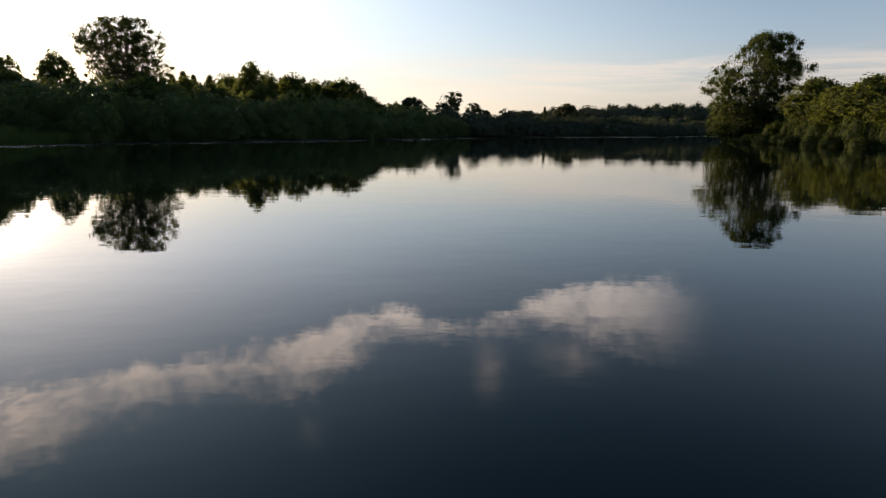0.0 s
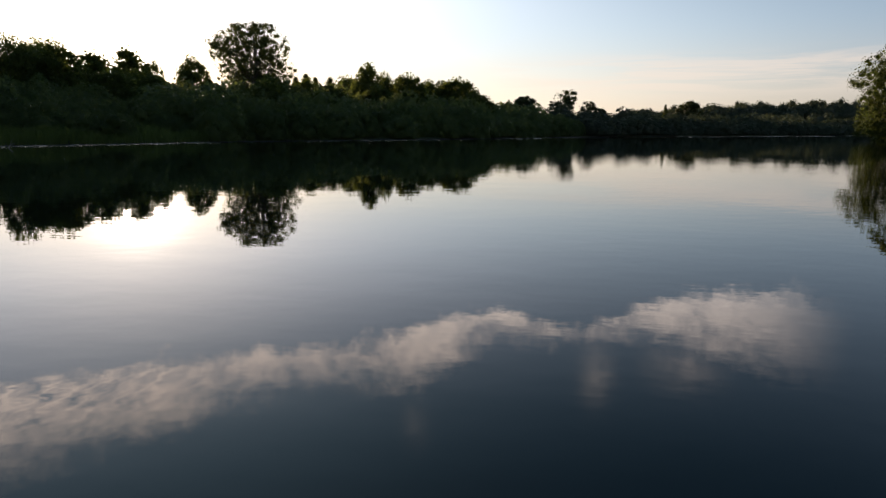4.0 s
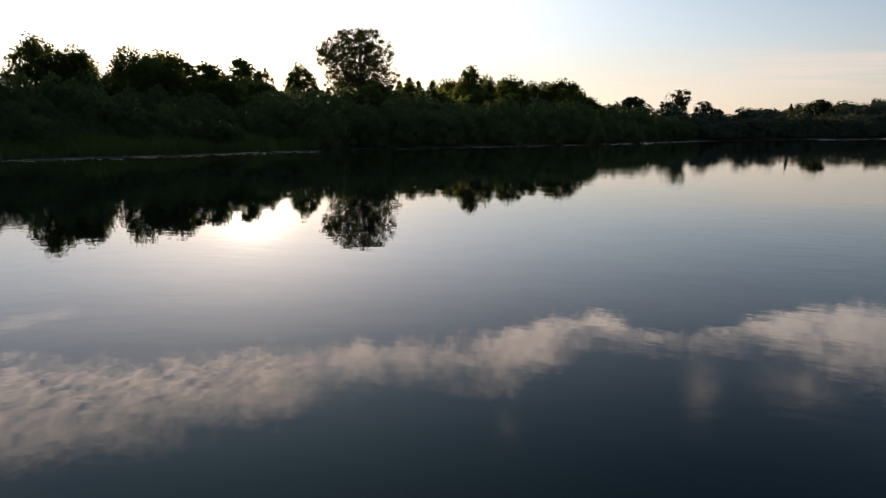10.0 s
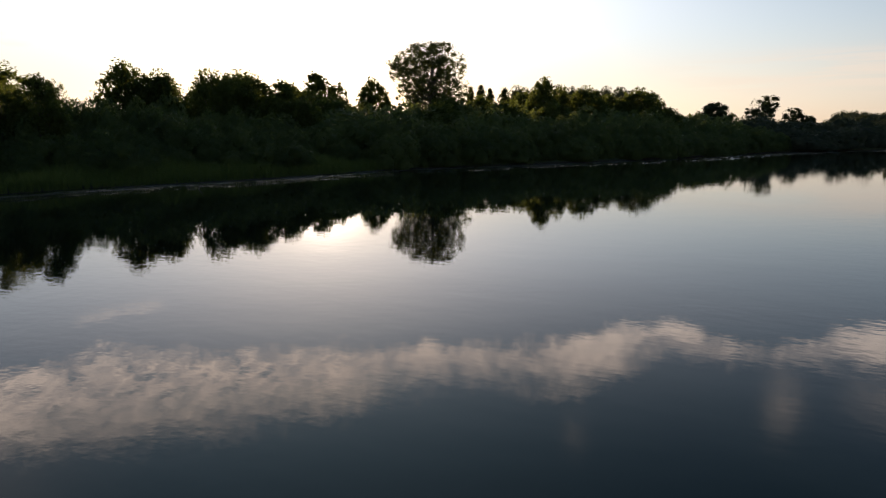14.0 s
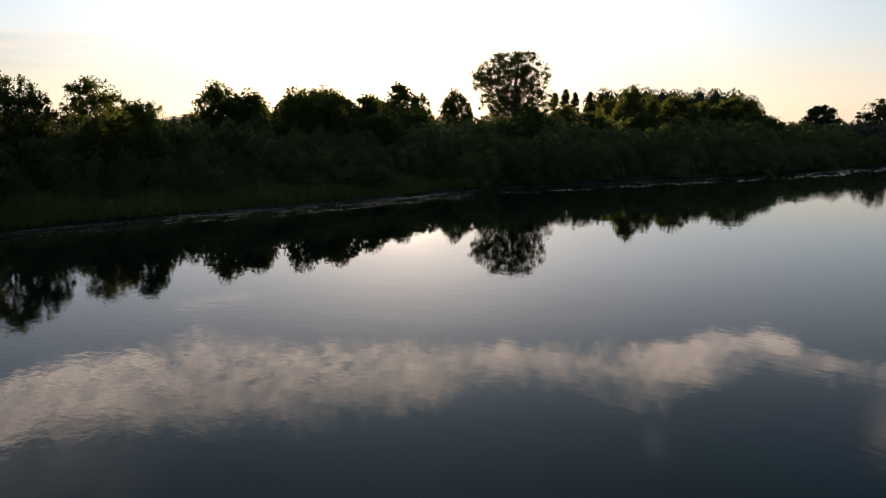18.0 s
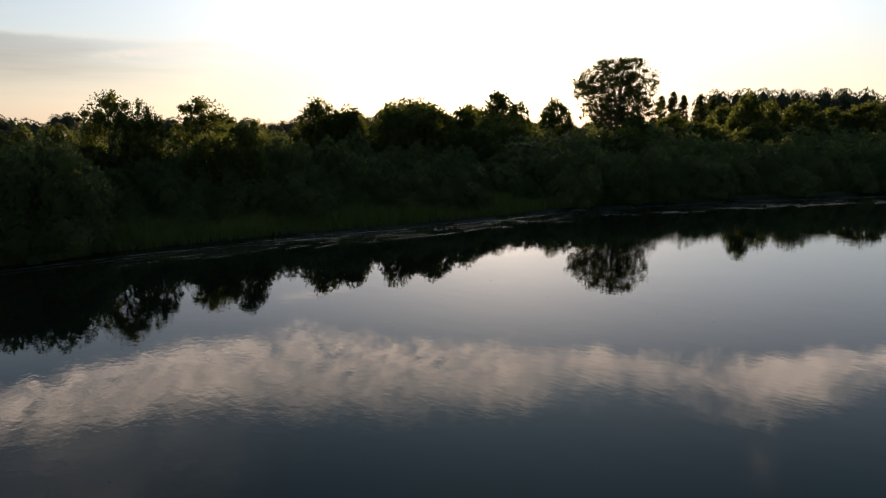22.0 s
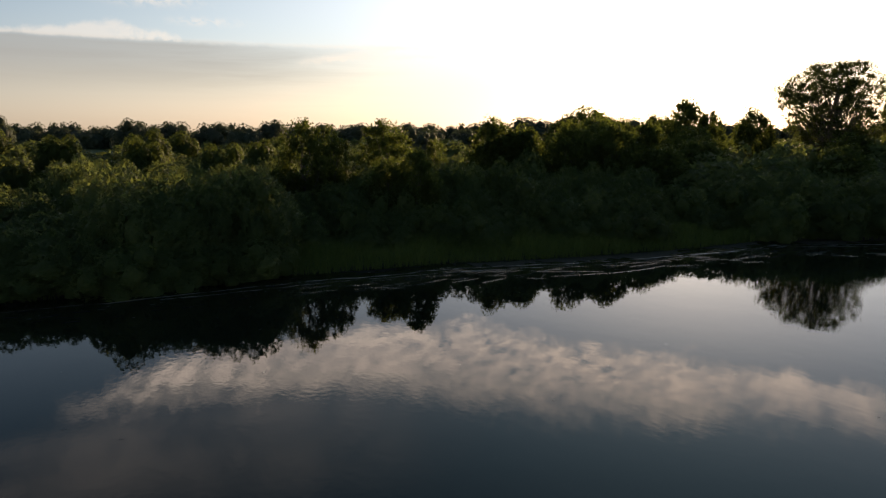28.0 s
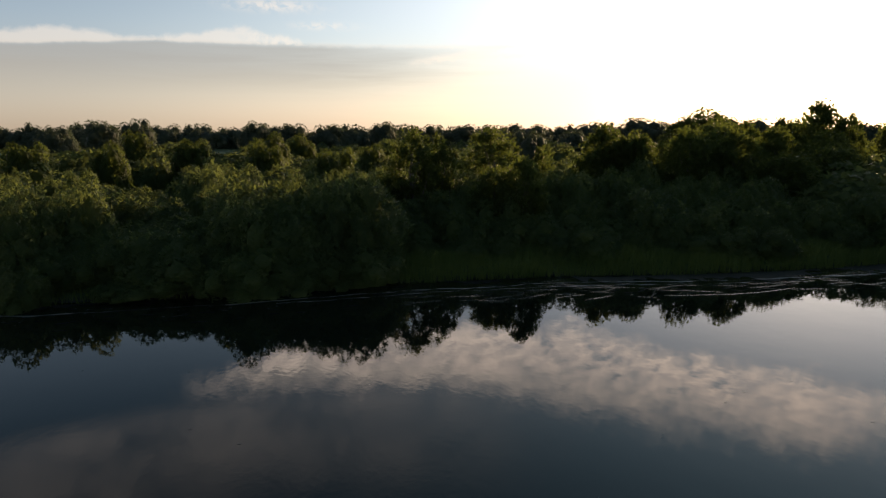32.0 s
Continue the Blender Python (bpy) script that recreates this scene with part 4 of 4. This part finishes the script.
# ---- dead wood at the bank ----
def dead_branch(x0, y0, z0, x1, y1, z1, thick, twigs, seed, label):
    rng = np.random.default_rng(seed)
    root = new("dead_branch")
    root.empty_display_size = 0.2
    root.matrix_world = Matrix.Translation((x0, y0, 0))
    s = Soup()
    pts, rad = bough(rng, (0, 0, z0), (x1 - x0, y1 - y0, z1), thick, 0.12, 7)
    limb(s, pts, rad, 7)
    new("stem", s.mesh("dead_stem", DEADWOOD, True)).parent = root
    for k in range(twigs):
        s = Soup()
        p = np.array(pts[1 + k % (len(pts) - 2)])
        limb(s, *bough(rng, p, p + rng.normal(size=3) * [0.6, 0.6, 0.25] + [0, 0, 0.45], thick * 0.4, 0.05, 4), 5)
        new("twig", s.mesh("dead_twig", DEADWOOD, True)).parent = root
    tagged(root, label, "branch", "dead wood at the bank")


dead_branch(-33.0, 92.0, 0.3, -28.4, 94.0, 0.15, 0.10, 5, 31, "bleached dead branch lying at the muddy water's edge")
dead_branch(-29.6, 88.6, 0.35, -26.2, 87.4, -0.05, 0.08, 4, 32, "bleached dead branch reaching from the bank into water")
dead_branch(-32.5, 79.0, 0.4, -30.2, 78.2, -0.05, 0.07, 3, 33, "bleached dead branch reaching from the bank into water")
dead_branch(-37.5, 38.6, -0.2, -37.1, 38.9, 0.32, 0.05, 2, 34, "short dead stub sticking out of the calm water")


# ---- far woods ----
def far_wood(name, x0, y0, x1, y1, rows, step, height, label, seed):
    """Ranks of trees far off, gathered into one object."""
    rng = np.random.default_rng(seed)
    mass = Mass(name, label, HAZED_FAR_LEAF)
    span = math.hypot(x1 - x0, y1 - y0)
    nx, ny = -(y1 - y0) / span, (x1 - x0) / span
    for r in range(rows):
        for k in range(int(span / step)):
            f = (k + rng.uniform(0.1, 0.9)) / (span / step)
            mass.add(WOOD[int(rng.integers(len(WOOD)))], x0 + (x1 - x0) * f + nx * (r + rng.uniform(-0.3, 0.3)) * step, y0 + (y1 - y0) * f + ny * (r + rng.uniform(-0.3, 0.3)) * step,
                     height * rng.uniform(0.65, 1.2), step * rng.uniform(1.3, 2.3), float(rng.uniform(0, 360)))
    tagged(mass.done(), category="woods")


far_wood("far_woods", 420, 560, 60, 640, 6, 11, 13, "dark wooded hill beyond the lake", 1)
far_wood("far_woods", 400, 440, 60, 410, 4, 9, 10, "dark wooded slope behind the far bank", 6)
far_wood("far_woods", -330, 200, -430, -200, 3, 9, 12, "hazy line of woods beyond the scrub", 2)
far_wood("far_woods", -140, 420, -330, 200, 3, 9, 13, "hazy line of woods beyond the scrub", 3)
far_wood("far_woods", 160, 500, -140, 420, 3, 9, 11, "low dark woods beyond the lake", 4)
